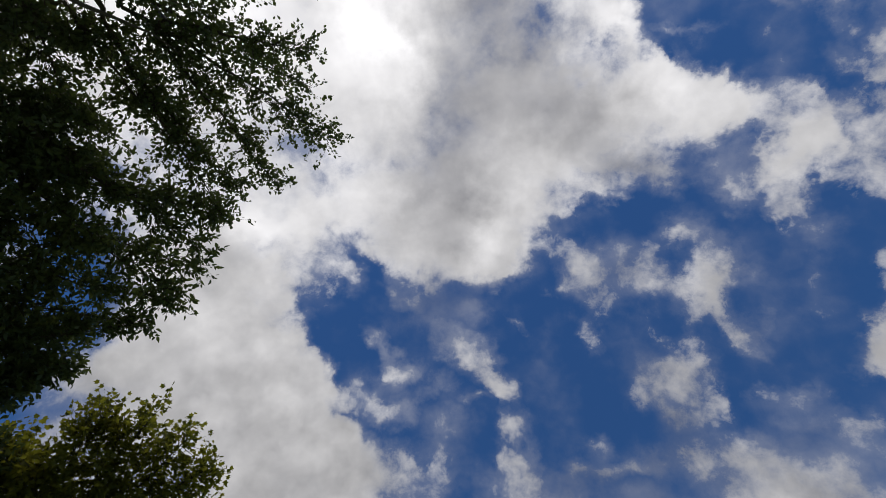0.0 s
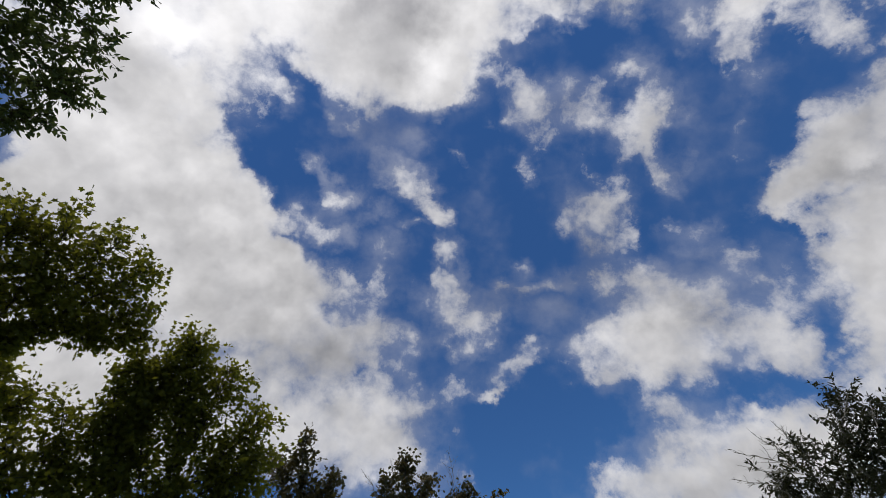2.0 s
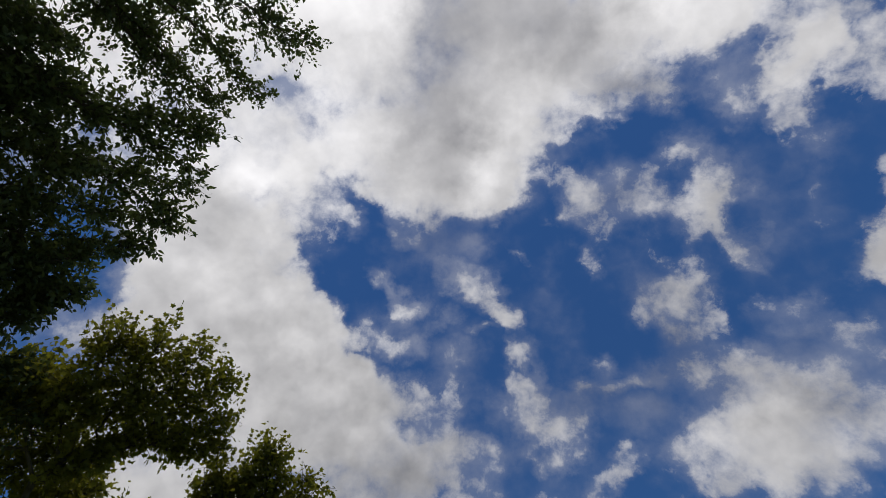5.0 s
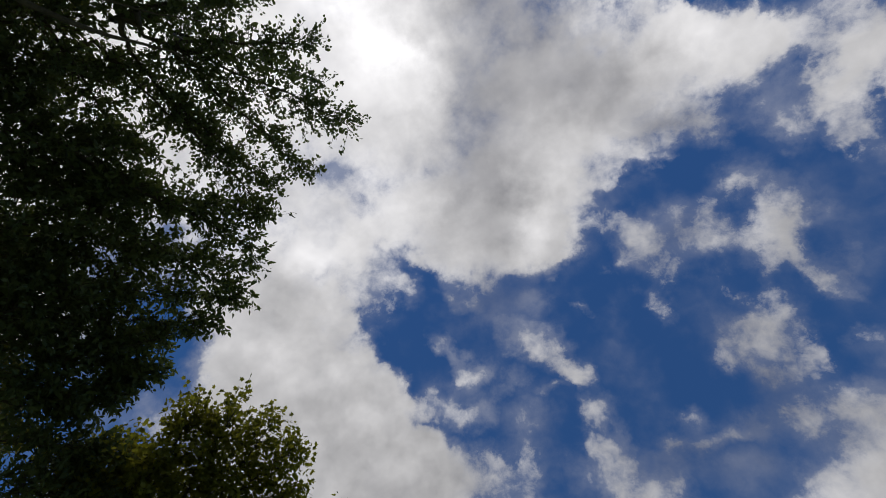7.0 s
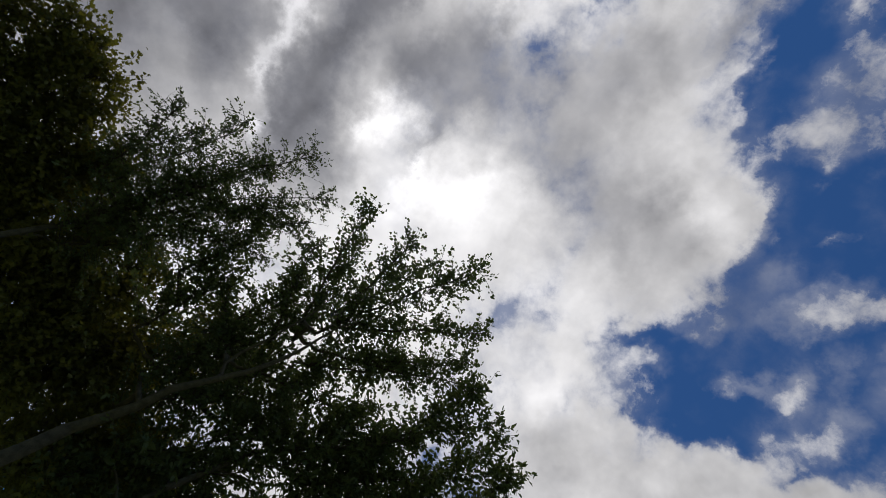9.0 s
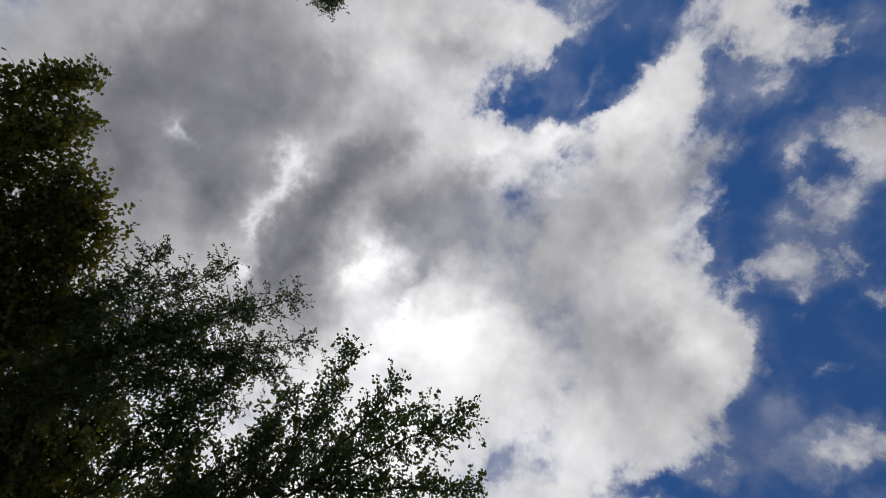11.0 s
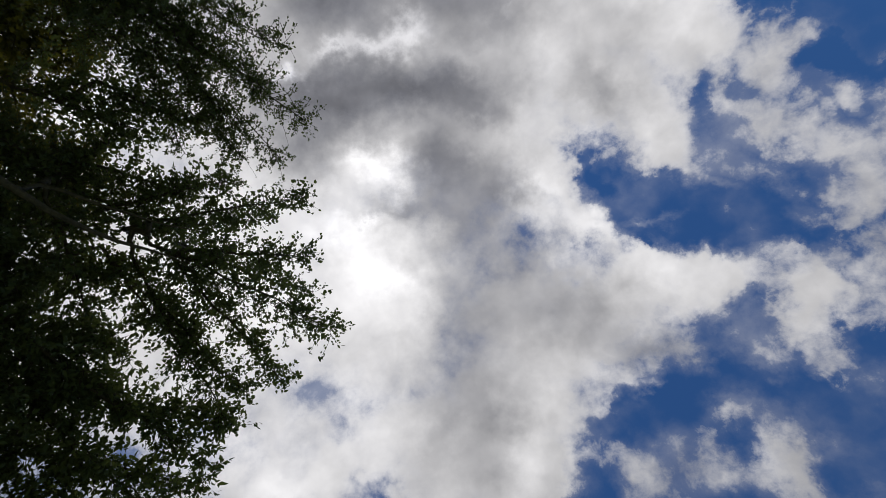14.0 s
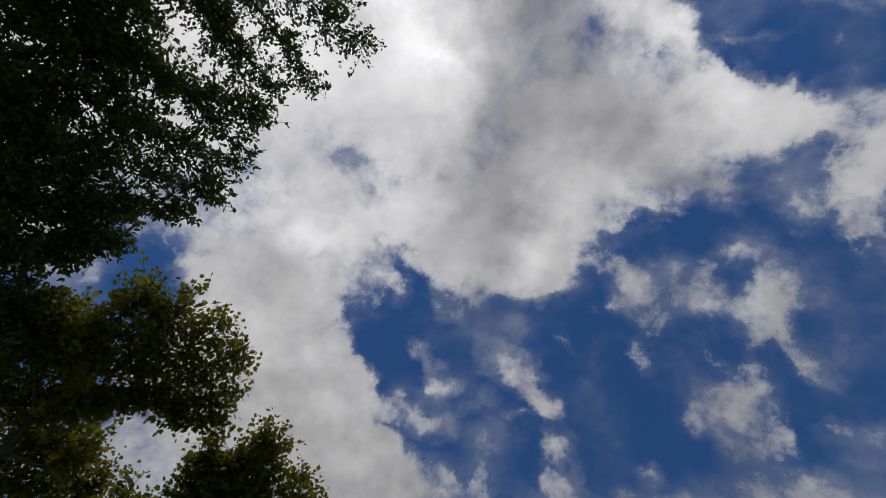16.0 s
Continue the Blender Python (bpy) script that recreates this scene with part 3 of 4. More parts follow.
def bough(tree, p0, p1, r, dense):
    """A limb from the trunk through p0 to p1, with twigs r long and their leaves."""
    kind, girth = tree["kind"], tree["girth"]
    p0, p1 = np.array(p0), np.array(p1)
    foot = tree["foot"]
    if tree["top"] is None:
        mid = np.array([foot[0] * 0.8 + p0[0] * 0.2, foot[1] * 0.8 + p0[1] * 0.2, p0[2] * 0.55])
        t = np.linspace(0, 1, 14)[:, None]
        line = foot * (1 - t) ** 2 + mid * 2 * t * (1 - t) + p0 * t ** 2
        line[1:-1] += rng.normal(size=(12, 3)) * 0.015
        rad = np.linspace(girth, girth * 0.45, 14)
        rad[0] *= 1.35
        mesh_of("trunk", *tubes(local(tree, line)[None], rad[None], 12), kind[4], tree["ob"], True)
        tree["top"], tree["line"] = p0, line
        start = p0
    else:
        line = tree["line"]
        drop = np.linalg.norm(line - p0, axis=1) + np.maximum(0, line[:, 2] - p0[2] + 0.1) * 2
        start = line[np.argmin(drop)]
    axis = p1 - p0
    length = np.linalg.norm(axis)
    axis /= length
    limb = np.concatenate([polyline(start, p0, 7, 0.012)[:-1], polyline(p0, p1, 9, 0.012 * length)])
    if np.allclose(start, p0):
        limb = polyline(p0, p1, 12, 0.012 * length)
    tree["line"] = np.concatenate([tree["line"], limb[2:-3]])
    rad = np.linspace(girth * (0.42 if np.allclose(start, p0) else 0.24), 0.005, len(limb))
    parts = [tubes(local(tree, limb)[None], rad[None], 7)]
    if dense <= 0:
        mesh_of("bough", *parts[0], kind[4], tree["ob"], True)
        return
    n = max(6, int(dense * kind[12] * (length + r) / max(r, 0.15) * (0.6 + r)))
    u = rng.uniform(0.0, 1.0, n)
    root = p0 + axis * length * u[:, None] + rng.normal(size=(n, 3)) * 0.02
    spin = rng.normal(size=(n, 3))
    spin = unit(spin - axis * (spin @ axis)[:, None])
    lean = rng.uniform(0.1, 0.85, n) if kind[12] < 30 else rng.uniform(0.15, 1.0, n)
    way = unit(axis * (1.05 - lean)[:, None] + spin * (0.25 + lean)[:, None] + np.array([0, 0, 0.15]))
    tw_len = r * rng.uniform(kind[9], kind[10], n) * (1.0 - kind[8] * u) * kind[7]
    steps = np.linspace(0, 1, 6)
    droop = np.array([0, 0, -1.0]) * kind[6] * (tw_len[:, None, None] * (steps ** 2)[None, :, None])
    bend = rng.normal(size=(n, 1, 3)) * (tw_len[:, None, None] * 0.15) * (steps ** 2)[None, :, None]
    twigs = root[:, None] + way[:, None] * (tw_len[:, None] * steps)[..., None] + droop + bend
    thin = np.linspace(0.0045, 0.0015, 6)[None] * np.ones((n, 1))
    parts.append(tubes(local(tree, twigs), thin, 3))
    offset, V, L, Z = 0, [], [], []
    for v, l, s in parts:
        V.append(v), L.append(l + offset), Z.append(s)
        offset += len(v)
    wood = mesh_of("bough", np.concatenate(V), np.concatenate(L), np.concatenate(Z), kind[4], tree["ob"], True)
    # leaves alternate along each twig, some in tufts at its tip
    count = np.maximum(2, (tw_len / kind[5]).astype(int))
    which = np.repeat(np.arange(n), count)
    at = rng.uniform(0.02, 1.0, len(which)) ** 0.55
    seg = np.minimum((at * 5).astype(int), 4)
    fr = at * 5 - seg
    spot = twigs[which, seg] * (1 - fr)[:, None] + twigs[which, seg + 1] * fr[:, None]
    aim = way[which] * 0.6 + rng.normal(size=(len(which), 3)) * 0.7 + np.array([0, 0, -0.35 - kind[6]])
    spot = spot + unit(aim) * 0.012 + rng.normal(size=spot.shape) * kind[11]
    mesh_of("foliage", *leaves(local(tree, spot), aim, kind), kind[3], wood)


def bare_twig(tree, p0, p1):
    """A dead branch with short forked side twigs."""
    p0, p1 = np.array(p0), np.array(p1)
    length = np.linalg.norm(p1 - p0)
    main = polyline(p0, p1, 10, 0.02 * length)
    n = 18
    u = rng.uniform(0.2, 0.95, n)
    k = (u * 9).astype(int)
    root = main[k]
    spin = rng.normal(size=(n, 3))
    way = unit(unit(p1 - p0) * 0.8 + spin * 0.45)
    size = length * 0.42 * (1.1 - u) * rng.uniform(0.6, 1.3, n)
    steps = np.linspace(0, 1, 5)
    side = root[:, None] + way[:, None] * (size[:, None] * steps)[..., None] + rng.normal(size=(n, 5, 3)) * 0.008 * steps[None, :, None]
    a = tubes(local(tree, main)[None], np.linspace(0.007, 0.002, 10)[None], 5)
    b = tubes(local(tree, side), np.linspace(0.0035, 0.0015, 5)[None] * np.ones((n, 1)), 4)
    mesh_of("dead_branch", np.concatenate([a[0], b[0]]), np.concatenate([a[1], b[1] + len(a[0])]), np.concatenate([a[2], b[2]]), DEAD_WOOD, tree["ob"], True)


def tip_twig(tree, p0, p1):
    """A thin shoot that sticks out of the crown, with a few leaves and one at its end."""
    p0, p1 = np.array(p0), np.array(p1)
    line = polyline(p0, p1, 8, 0.008)
    wood = mesh_of("shoot", *tubes(local(tree, line)[None], np.linspace(0.0035, 0.0014, 8)[None], 4), tree["kind"][4], tree["ob"], True)
    at = np.array([1, 2, 4, 7])
    aim = unit(p1 - p0) * 0.5 + rng.normal(size=(4, 3)) * 0.6
    mesh_of("foliage", *leaves(local(tree, line[at]), aim, tree["kind"]), tree["kind"][3], wood)


birch = plant('birch_tree', 'slender birch tree with dark green leaves against the sky', BIRCH, (-4.75, -3.69, 0.00), 0.15)
bough(birch, (-4.16, -2.69, 4.99), (-2.59, -0.72, 7.10), 0.23, 0)
bough(birch, (-3.45, -1.89, 6.17), (-2.36, -1.15, 7.09), 0.23, 0)
bough(birch, (-3.13, -1.29, 7.25), (-1.51, 0.45, 8.13), 0.64, 1)
bough(birch, (-2.83, -1.13, 7.45), (-1.40, -0.63, 8.06), 0.51, 1)
bough(birch, (-3.28, -1.52, 7.09), (-1.25, -1.45, 7.89), 0.42, 1)
bough(birch, (-3.35, -1.77, 6.94), (-2.01, -1.88, 7.54), 0.53, 1)
bough(birch, (-3.60, -2.16, 6.60), (-2.84, -2.60, 6.83), 0.35, 1)
bough(birch, (-2.97, -1.06, 7.40), (-2.24, 0.90, 7.91), 0.46, 1)
bough(birch, (-3.32, -1.18, 7.17), (-2.98, 1.05, 7.58), 0.53, 1)
bough(birch, (-3.75, -1.93, 6.60), (-3.85, -0.18, 7.04), 0.71, 1)
bough(birch, (-3.97, -2.77, 5.94), (-3.44, -2.07, 6.76), 0.46, 1.1)
bough(birch, (-4.30, -2.76, 5.63), (-4.05, -1.86, 6.40), 0.67, 1.3)
bough(birch, (-3.53, -1.36, 6.98), (-3.16, 0.11, 7.49), 0.49, 1)
bough(birch, (-3.26, -0.55, 7.36), (-2.68, 0.85, 7.73), 0.37, 1)
bough(birch, (-3.65, -3.22, 6.16), (-2.67, -2.62, 7.16), 0.73, 1.4)
bough(birch, (-2.92, -3.20, 6.67), (-2.18, -2.65, 7.36), 0.40, 1.2)
bough(birch, (-4.09, -2.58, 6.25), (-3.10, -1.64, 7.39), 0.62, 1.2)
bough(birch, (-3.57, -2.46, 6.73), (-2.72, -1.90, 7.48), 0.50, 1.1)
bough(birch, (-4.53, -2.21, 6.55), (-3.79, -2.80, 7.17), 0.5, 1)
bough(birch, (-4.76, -1.68, 6.64), (-4.11, -2.24, 7.29), 0.5, 1)
bough(birch, (-4.76, -1.07, 6.90), (-4.17, -1.44, 7.61), 0.45, 0.9)
bough(birch, (-3.22, -1.49, 8.08), (-1.79, -0.28, 9.07), 0.34, 0.9)
bough(birch, (-3.66, -1.72, 7.76), (-1.95, -1.59, 8.76), 0.3, 0.8)
tip_twig(birch, (-1.60, -1.86, 8.55), (-1.25, -1.72, 8.67))
tip_twig(birch, (-1.73, 0.08, 8.91), (-1.70, 0.51, 8.93))
tip_twig(birch, (-2.59, 0.61, 8.66), (-2.36, 0.96, 8.73))
tip_twig(birch, (-3.49, 1.10, 8.24), (-3.19, 1.26, 8.37))
tip_twig(birch, (-3.62, 1.37, 8.14), (-3.73, 1.67, 8.04))
tip_twig(birch, (-1.81, -1.97, 8.46), (-1.58, -2.00, 8.51))
tip_twig(birch, (-2.30, 0.08, 8.75), (-2.08, 0.34, 8.83))

alder = plant('alder_tree', 'bushy alder tree with dense dark leaves', ALDER, (-5.19, -3.25, 0.00), 0.07)
bough(alder, (-4.50, -1.18, 6.29), (-3.25, 1.51, 7.39), 0.59, 1.08)
bough(alder, (-4.73, -0.78, 6.19), (-3.58, 1.98, 7.09), 0.53, 1.08)
bough(alder, (-4.84, -1.81, 5.66), (-4.02, 0.45, 6.97), 0.85, 1.15)
bough(alder, (-4.66, -2.46, 5.45), (-4.24, -1.03, 6.57), 0.91, 1.08)
bough(alder, (-4.42, 0.01, 6.77), (-2.93, 1.19, 7.71), 0.52, 1.08)
bough(alder, (-4.67, 0.61, 6.59), (-3.34, 1.69, 7.42), 0.47, 1.08)
bough(alder, (-4.81, 1.02, 6.43), (-3.60, 2.07, 7.17), 0.47, 1.08)
bough(alder, (-5.08, 1.24, 6.12), (-3.94, 2.22, 6.91), 0.42, 1.08)
bough(alder, (-5.31, 1.44, 5.83), (-4.61, 2.34, 6.31), 0.42, 1.15)
bough(alder, (-4.70, -0.69, 6.41), (-3.79, -0.26, 7.21), 0.77, 1.15)
bough(alder, (-5.26, 0.11, 5.97), (-4.53, 0.62, 6.70), 0.89, 1.08)
bough(alder, (-5.50, 0.84, 5.68), (-4.92, 1.38, 6.27), 0.74, 1.08)
bough(alder, (-5.62, 1.61, 5.38), (-5.05, 2.35, 5.85), 0.59, 1.15)
bough(alder, (-5.72, 1.95, 5.12), (-5.07, 2.75, 5.64), 0.58, 1.08)
bough(alder, (-5.75, 2.32, 4.90), (-5.04, 3.26, 5.37), 0.57, 1.08)
bough(alder, (-5.11, -2.56, 4.78), (-4.91, -1.40, 5.77), 0.69, 1.5)
bough(alder, (-5.44, -1.97, 4.74), (-5.14, -0.40, 5.82), 0.71, 1.5)
bough(alder, (-5.60, -1.11, 4.99), (-5.25, 0.29, 5.78), 0.64, 1.5)
bough(alder, (-4.84, -2.24, 5.39), (-4.57, -1.24, 6.19), 0.51, 1.3)
bough(alder, (-5.60, -1.97, 4.46), (-5.50, -0.97, 5.19), 0.58, 1.4)
bough(alder, (-4.84, -2.83, 4.92), (-4.75, -2.05, 5.62), 0.60, 1.4)
bough(alder, (-5.16, -1.40, 5.47), (-4.88, -0.41, 6.11), 0.59, 1.2)
bough(alder, (-5.56, 1.05, 5.58), (-4.81, 1.76, 6.30), 0.55, 1.2)
bough(alder, (-5.44, 0.63, 5.76), (-4.53, 1.31, 6.65), 0.56, 1.2)
bough(alder, (-5.33, 0.32, 5.89), (-4.71, 0.73, 6.54), 0.54, 1.2)
bough(alder, (-5.47, 1.91, 5.50), (-4.92, 2.36, 6.06), 0.47, 1.08)
bough(alder, (-5.88, -0.79, 4.72), (-5.42, 0.44, 5.61), 0.55, 1.5)
bough(alder, (-6.05, -0.44, 4.52), (-5.52, 1.02, 5.45), 0.54, 1.5)
bough(alder, (-5.89, 0.52, 4.93), (-5.23, 1.82, 5.66), 0.50, 1.4)
bough(alder, (-5.65, -1.19, 4.93), (-5.28, -0.14, 5.75), 0.55, 1.3)
bough(alder, (-5.25, 1.64, 5.78), (-3.95, 2.14, 6.91), 0.33, 1.2)
bough(alder, (-5.32, 2.05, 5.67), (-4.59, 2.36, 6.37), 0.38, 1.3)
bough(alder, (-5.11, 1.72, 6.19), (-4.63, 2.00, 6.58), 0.52, 1.4)
bough(alder, (-5.15, 2.13, 5.96), (-4.78, 2.33, 6.28), 0.38, 1.4)
bough(alder, (-5.53, 2.47, 5.31), (-5.08, 2.98, 5.71), 0.52, 1.08)
bough(alder, (-4.51, -1.41, 6.36), (-3.60, -1.10, 7.16), 0.66, 1.01)
bough(alder, (-4.28, -1.77, 6.42), (-3.52, -1.63, 7.04), 0.56, 0.94)
bough(alder, (-5.08, -0.31, 6.10), (-4.23, 0.12, 6.94), 0.69, 1.08)
bough(alder, (-5.41, 0.53, 5.81), (-4.91, 0.95, 6.33), 0.59, 1.15)
bough(alder, (-5.02, 0.17, 5.88), (-3.98, 0.13, 6.79), 0.73, 0.94)
bough(alder, (-5.27, 0.96, 5.74), (-4.36, 1.04, 6.64), 0.68, 1.01)

maple = plant('maple_tree', 'maple tree with dense mid-green lobed leaves', MAPLE, (-5.48, 5.03, 0.00), 0.09)
bough(maple, (-4.97, 3.78, 4.97), (-4.08, 4.10, 5.72), 0.33, 1.07)
bough(maple, (-4.85, 3.55, 5.36), (-4.36, 3.00, 6.30), 0.63, 1.07)
bough(maple, (-4.60, 3.75, 5.49), (-4.02, 3.27, 6.43), 0.67, 1.07)
bough(maple, (-4.39, 3.90, 5.59), (-3.66, 3.62, 6.48), 0.59, 1.07)
bough(maple, (-4.24, 4.00, 5.66), (-3.49, 4.01, 6.31), 0.54, 1.07)
bough(maple, (-4.25, 4.13, 5.52), (-3.46, 4.38, 6.01), 0.36, 1.07)
bough(maple, (-4.80, 3.77, 5.22), (-4.29, 4.06, 5.55), 0.32, 1.07)
bough(maple, (-4.04, 4.31, 5.55), (-3.52, 4.62, 5.72), 0.23, 1.1)
bough(maple, (-4.79, 4.23, 4.71), (-4.56, 4.32, 4.94), 0.27, 1.07)
bough(maple, (-5.04, 3.39, 5.24), (-4.76, 3.26, 5.71), 0.83, 1.07)
bough(maple, (-5.88, 3.28, 5.25), (-5.31, 3.49, 5.88), 0.90, 1.48)
bough(maple, (-5.82, 4.08, 4.86), (-5.14, 4.62, 5.42), 0.67, 1.48)
bough(maple, (-5.70, 3.60, 4.97), (-5.12, 3.99, 5.52), 0.60, 1.31)
bough(maple, (-5.71, 2.73, 5.34), (-5.16, 3.07, 5.91), 0.61, 1.23)
bough(maple, (-5.61, 4.34, 4.58), (-4.84, 4.92, 5.18), 0.52, 1.31)

low_maple = plant('maple_tree', 'rounded maple tree with sunlit yellow-green leaves', MAPLE, (-3.13, 6.98, 0.00), 0.08)
bough(low_maple, (-3.38, 6.26, 3.81), (-3.19, 5.05, 6.01), 0.46, 1.15)
bough(low_maple, (-3.33, 5.75, 4.94), (-3.16, 5.11, 5.96), 0.54, 1.15)
bough(low_maple, (-3.46, 5.46, 5.26), (-3.46, 5.06, 5.78), 0.38, 1.1)
bough(low_maple, (-3.21, 5.88, 4.83), (-2.76, 5.51, 5.76), 0.51, 1.15)
bough(low_maple, (-3.13, 6.08, 4.55), (-2.43, 6.00, 5.27), 0.55, 1.15)
bough(low_maple, (-3.12, 6.17, 4.38), (-2.40, 6.25, 4.87), 0.60, 1.15)
bough(low_maple, (-3.20, 6.25, 4.09), (-2.64, 6.36, 4.46), 0.62, 1.15)
bough(low_maple, (-3.68, 5.78, 4.49), (-3.68, 5.22, 5.39), 0.58, 1.15)
bough(low_maple, (-3.89, 5.78, 4.20), (-3.90, 5.32, 5.01), 0.52, 1.1)
bough(low_maple, (-4.00, 5.43, 4.72), (-3.86, 4.89, 5.62), 0.25, 0.9)
bough(low_maple, (-3.98, 5.72, 4.19), (-4.12, 5.11, 5.07), 0.41, 1)
bough(low_maple, (-3.69, 5.56, 4.88), (-3.76, 4.88, 5.73), 0.28, 1.1)
bough(low_maple, (-3.80, 5.55, 4.75), (-3.63, 5.07, 5.63), 0.33, 1)
bough(low_maple, (-4.24, 5.54, 4.15), (-4.36, 4.86, 5.11), 0.33, 0.77)
bough(low_maple, (-4.18, 5.63, 4.06), (-4.49, 5.08, 4.61), 0.51, 1.1)
bough(low_maple, (-4.57, 5.36, 3.96), (-4.74, 4.82, 4.65), 0.40, 1.1)
bough(low_maple, (-3.57, 6.19, 3.70), (-3.40, 6.02, 4.36), 1.04, 1.15)

thicket = plant('young_tree', 'small young tree with sparse dark leaves', SCRUB, (-1.95, 8.95, 0.00), 0.05)
bough(thicket, (-2.40, 8.19, 4.92), (-2.31, 7.74, 5.89), 0.41, 1.3)
bough(thicket, (-2.61, 8.12, 4.92), (-2.67, 7.80, 5.57), 0.43, 1.3)
bough(thicket, (-2.14, 8.29, 4.84), (-1.87, 8.15, 5.33), 0.38, 1.3)
bough(thicket, (-2.31, 8.33, 4.62), (-2.14, 8.17, 5.14), 0.57, 1.3)

scrub = plant('young_tree', 'thin brownish young tree with bare dead twigs', SCRUB, (-0.72, 10.13, 0.00), 0.04)
bough(scrub, (-0.77, 9.54, 5.02), (-0.69, 9.16, 5.94), 0.46, 1.6)
bough(scrub, (-1.08, 9.50, 5.04), (-1.09, 9.25, 5.66), 0.41, 1.6)
bough(scrub, (-0.16, 9.62, 4.87), (0.45, 9.42, 5.37), 0.43, 1.4)
bough(scrub, (-0.57, 9.59, 4.92), (-0.29, 9.34, 5.59), 0.44, 1.3)
bough(scrub, (0.05, 9.63, 4.85), (1.08, 9.42, 5.24), 0.15, 0.5)
bare_twig(scrub, (0.01, 9.60, 4.94), (0.17, 9.11, 6.09))
bare_twig(scrub, (-1.17, 9.42, 5.22), (-1.56, 9.09, 5.86))
bare_twig(scrub, (-0.97, 9.45, 5.21), (-1.01, 9.09, 6.01))

bush = plant('bushy_tree', 'bushy tree with dark leaves and grey dead branches', BUSHY, (4.06, 8.16, 0.00), 0.06)
bough(bush, (5.35, 7.14, 3.55), (5.75, 6.39, 4.65), 0.48, 1.1)
bough(bush, (5.17, 7.31, 3.42), (5.21, 6.97, 4.35), 0.49, 1.1)
bough(bush, (5.53, 7.01, 3.48), (6.00, 6.31, 4.31), 0.54, 1.1)
bough(bush, (5.02, 7.40, 3.47), (4.84, 7.34, 4.07), 0.41, 1)
bough(bush, (5.71, 6.89, 3.41), (6.28, 6.04, 4.28), 0.60, 1.1)
bare_twig(bush, (4.88, 6.85, 4.00), (4.25, 7.19, 4.53))
bare_twig(bush, (4.84, 6.83, 4.13), (4.56, 6.92, 4.69))
bare_twig(bush, (4.60, 7.07, 3.92), (4.16, 7.38, 4.18))
bare_twig(bush, (4.93, 6.74, 4.19), (4.84, 6.73, 4.67))
bare_twig(bush, (5.44, 6.25, 4.35), (5.64, 6.10, 4.60))
bare_twig(bush, (5.68, 6.13, 4.13), (5.79, 6.03, 4.44))
bare_twig(bush, (4.89, 6.87, 3.94), (4.30, 7.25, 4.32))

weeping = plant('birch_tree', 'birch tree with fine drooping twigs and small leaves', WEEPING, (-3.29, -4.86, 0.00), 0.07)
bough(weeping, (-2.59, -4.17, 5.73), (-0.85, -2.37, 7.61), 0.48, 0.9)
bough(weeping, (-2.54, -4.01, 5.92), (-1.36, -2.01, 7.67), 0.49, 0.9)
bough(weeping, (-2.72, -3.93, 5.90), (-1.79, -2.10, 7.52), 0.39, 0.9)
bough(weeping, (-2.07, -4.09, 6.09), (-0.76, -3.22, 7.16), 0.42, 0.9)
bough(weeping, (-1.88, -4.16, 6.11), (-0.81, -3.84, 6.70), 0.29, 0.9)
bough(weeping, (-2.42, -4.06, 5.94), (-1.71, -3.24, 6.92), 0.76, 0.9)
bough(weeping, (-2.77, -4.09, 5.70), (-2.54, -3.33, 6.51), 0.66, 0.9)
bough(weeping, (-2.23, -3.94, 6.16), (-1.26, -2.79, 7.32), 0.55, 0.9)
bough(weeping, (-2.42, -3.86, 6.13), (-1.72, -2.46, 7.37), 0.48, 0.9)
bough(weeping, (-2.02, -3.97, 6.50), (-1.22, -2.99, 7.45), 0.42, 1)
bough(weeping, (-1.87, -4.36, 6.18), (-1.08, -3.68, 7.01), 0.37, 1)
bough(weeping, (-1.89, -3.39, 6.62), (-1.92, -2.23, 7.54), 0.38, 0.9)
bough(weeping, (-2.24, -3.32, 6.53), (-2.43, -2.33, 7.30), 0.34, 0.8)
tip_twig(weeping, (-0.69, -3.41, 6.92), (-0.68, -3.02, 7.18))
tip_twig(weeping, (-0.99, -2.82, 7.25), (-0.85, -2.33, 7.53))
tip_twig(weeping, (-1.40, -2.26, 7.45), (-1.51, -1.84, 7.60))
tip_twig(weeping, (-0.96, -3.98, 6.41), (-0.70, -3.87, 6.56))
tip_twig(weeping, (-1.14, -2.52, 7.39), (-1.18, -2.11, 7.57))
tip_twig(weeping, (-1.73, -2.26, 7.36), (-1.71, -1.82, 7.55))
tip_twig(weeping, (-2.01, -2.10, 7.34), (-2.14, -1.76, 7.43))

dark_maple = plant('maple_tree', 'large maple tree with shaded olive leaves, a few yellowing', SHADED, (-3.05, -6.11, 0.00), 0.12)
bough(dark_maple, (-6.21, -2.67, 5.00), (-6.22, -1.73, 5.63), 0.79, 1.3)
bough(dark_maple, (-6.48, -2.32, 4.81), (-6.48, -1.20, 5.48), 0.78, 1.3)
bough(dark_maple, (-6.88, 0.73, 5.31), (-6.62, 1.30, 5.66), 0.77, 1.1)
bough(dark_maple, (-6.72, -0.39, 6.04), (-6.01, 0.57, 7.00), 0.97, 1.5)
bough(dark_maple, (-7.02, 0.35, 5.67), (-6.44, 1.39, 6.42), 0.94, 1.6)
bough(dark_maple, (-7.22, 1.07, 5.26), (-6.56, 2.31, 6.00), 0.92, 1.6)
bough(dark_maple, (-6.78, -1.07, 5.69), (-6.27, 0.42, 6.63), 0.83, 1.5)
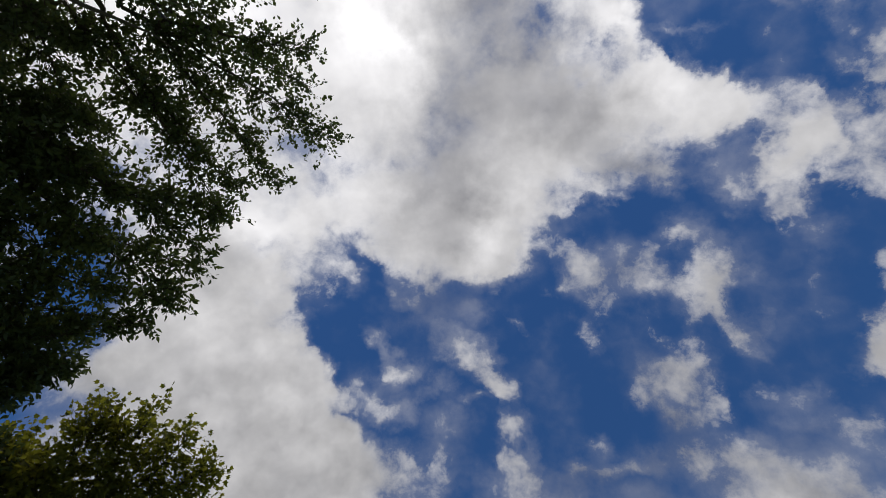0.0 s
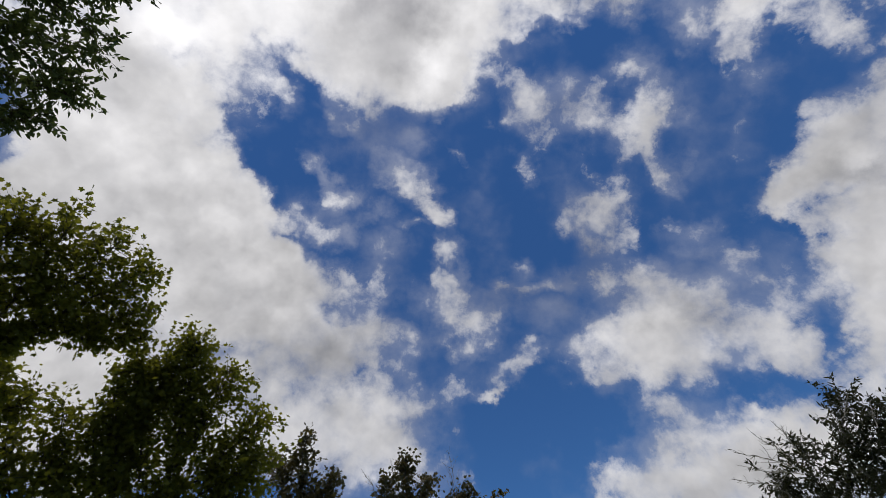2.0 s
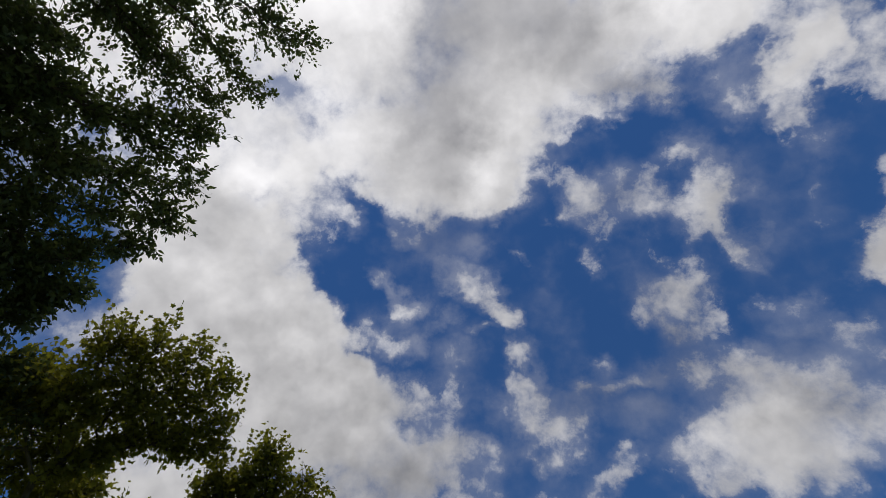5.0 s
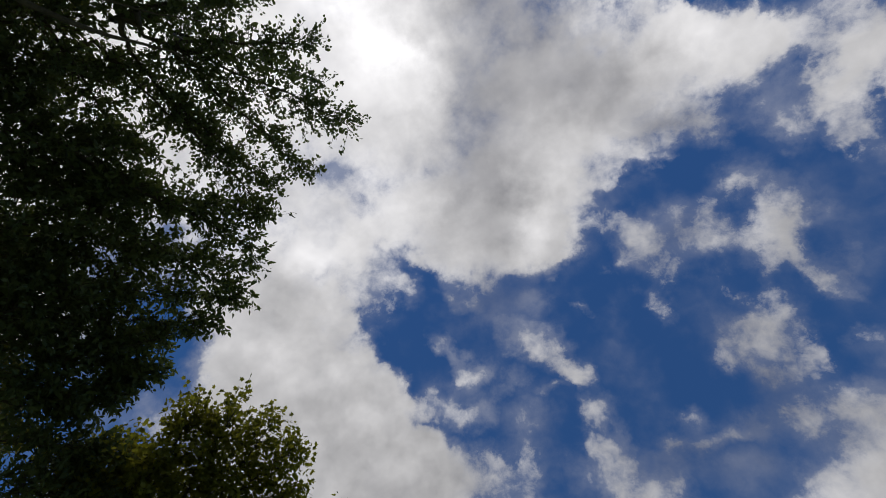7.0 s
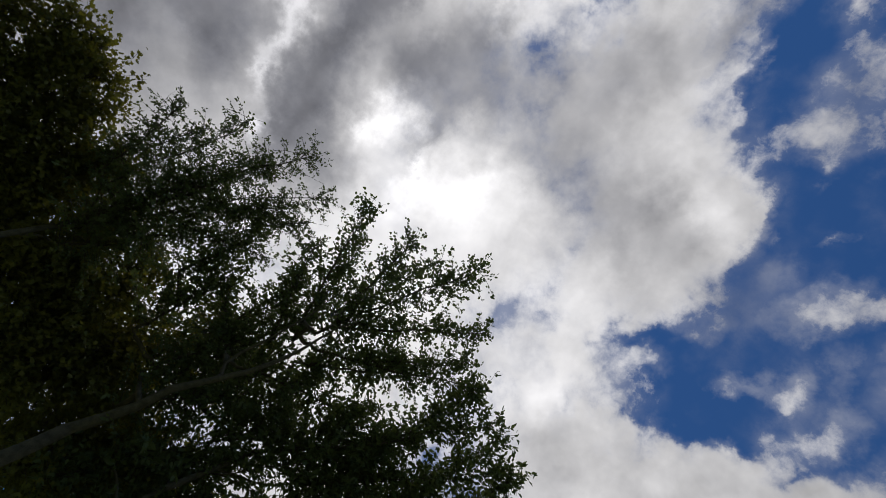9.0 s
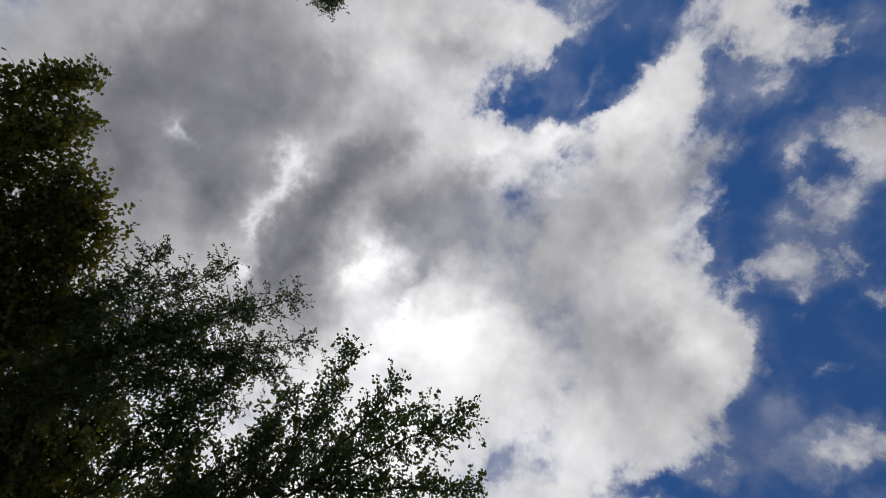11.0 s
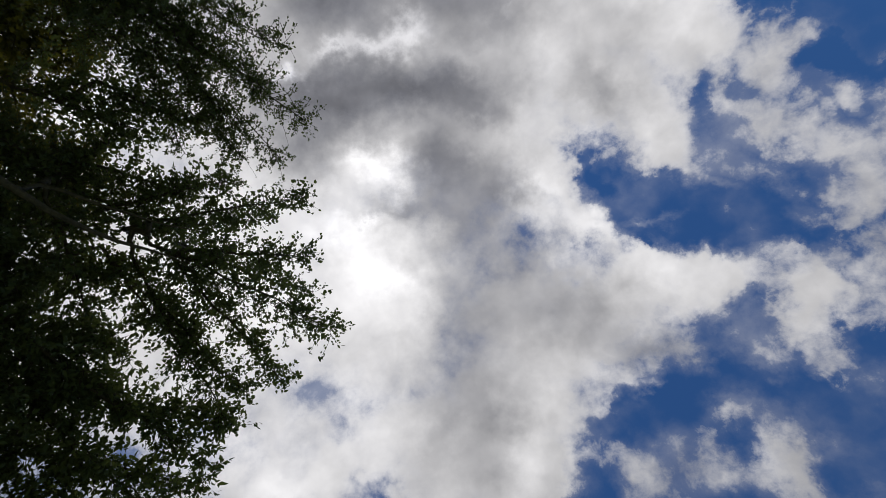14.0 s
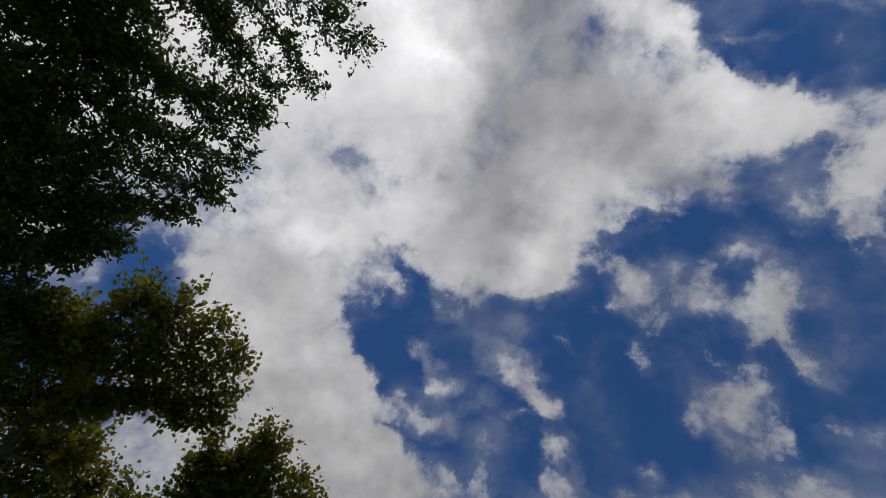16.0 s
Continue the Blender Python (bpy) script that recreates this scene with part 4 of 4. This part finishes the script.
bough(dark_maple, (-7.11, -0.42, 5.32), (-6.43, 1.29, 6.38), 0.91, 1.6)
bough(dark_maple, (-1.78, -5.42, 5.45), (-0.43, -5.11, 6.22), 0.73, 1.3)
bough(dark_maple, (-2.04, -5.29, 5.51), (-1.28, -4.73, 6.47), 0.54, 1.6)
bough(dark_maple, (-2.46, -4.98, 5.69), (-1.89, -4.38, 6.60), 0.48, 1.6)
bough(dark_maple, (-1.89, -5.38, 5.44), (-0.87, -4.81, 6.48), 0.63, 1.3)
bough(dark_maple, (-2.34, -5.19, 5.48), (-1.78, -4.66, 6.38), 0.79, 1.4)
bough(dark_maple, (-3.38, -4.79, 5.26), (-3.18, -4.12, 6.18), 1.08, 1.5)
bough(dark_maple, (-4.27, -4.26, 5.04), (-4.06, -3.39, 6.15), 1.10, 1.5)
bough(dark_maple, (-5.04, -3.67, 4.77), (-4.99, -2.44, 5.92), 1.08, 1.5)
bough(dark_maple, (-1.01, -5.65, 5.39), (-0.01, -5.39, 5.91), 0.75, 1.3)
bough(dark_maple, (-0.78, -5.76, 5.57), (0.39, -5.37, 6.18), 0.51, 1.2)
bough(dark_maple, (-0.15, -5.90, 5.42), (0.89, -5.42, 6.05), 0.36, 1.2)
bough(dark_maple, (-1.29, -5.53, 5.78), (-0.65, -5.02, 6.55), 0.52, 1.3)
bough(dark_maple, (-4.34, -5.28, 5.60), (-4.29, -4.17, 6.84), 1.41, 2)
bough(dark_maple, (-4.63, -4.68, 5.48), (-4.54, -3.42, 6.77), 0.98, 2)
bough(dark_maple, (-5.62, -3.91, 5.11), (-5.70, -2.21, 6.40), 0.95, 2)
bough(dark_maple, (-5.43, -4.54, 5.27), (-5.35, -3.28, 6.58), 1.39, 1.4)
bough(dark_maple, (-3.04, -5.93, 5.83), (-2.71, -5.29, 6.82), 1.12, 1.4)
bough(dark_maple, (-3.90, -4.19, 6.67), (-3.25, -4.02, 7.24), 0.66, 1.2)
bough(dark_maple, (-4.52, -3.38, 6.83), (-3.92, -2.90, 7.58), 0.73, 1.2)
bough(dark_maple, (-3.38, -4.76, 6.48), (-2.66, -4.57, 7.08), 0.67, 1.2)
bough(dark_maple, (-4.81, -2.82, 6.95), (-4.28, -2.20, 7.68), 0.57, 1.2)
bough(dark_maple, (-3.32, -4.92, 5.29), (-2.79, -5.06, 6.05), 0.9, 1.5)
bough(dark_maple, (-2.63, -5.21, 5.42), (-2.17, -5.20, 6.22), 0.8, 1.5)
bough(dark_maple, (-3.70, -4.38, 5.65), (-3.24, -4.40, 6.48), 0.8, 1.4)
bough(dark_maple, (-4.06, -4.28, 5.04), (-3.89, -4.07, 5.98), 0.8, 1.3)

far_tree = plant('birch_tree', 'tall leafy tree across the clearing', WEEPING, (7.29, -6.92, 0.00), 0.09)
bough(far_tree, (5.33, -5.29, 7.70), (4.19, -4.72, 8.95), 0.66, 4.5)
bough(far_tree, (5.40, -5.22, 7.71), (4.88, -4.02, 9.00), 0.55, 4)
bough(far_tree, (5.05, -5.57, 7.67), (4.05, -5.30, 8.60), 0.48, 4)
bough(far_tree, (5.61, -5.01, 7.72), (5.29, -4.04, 8.70), 0.43, 4)
bough(far_tree, (5.71, -5.61, 7.02), (5.13, -5.12, 8.02), 1.23, 1.8)
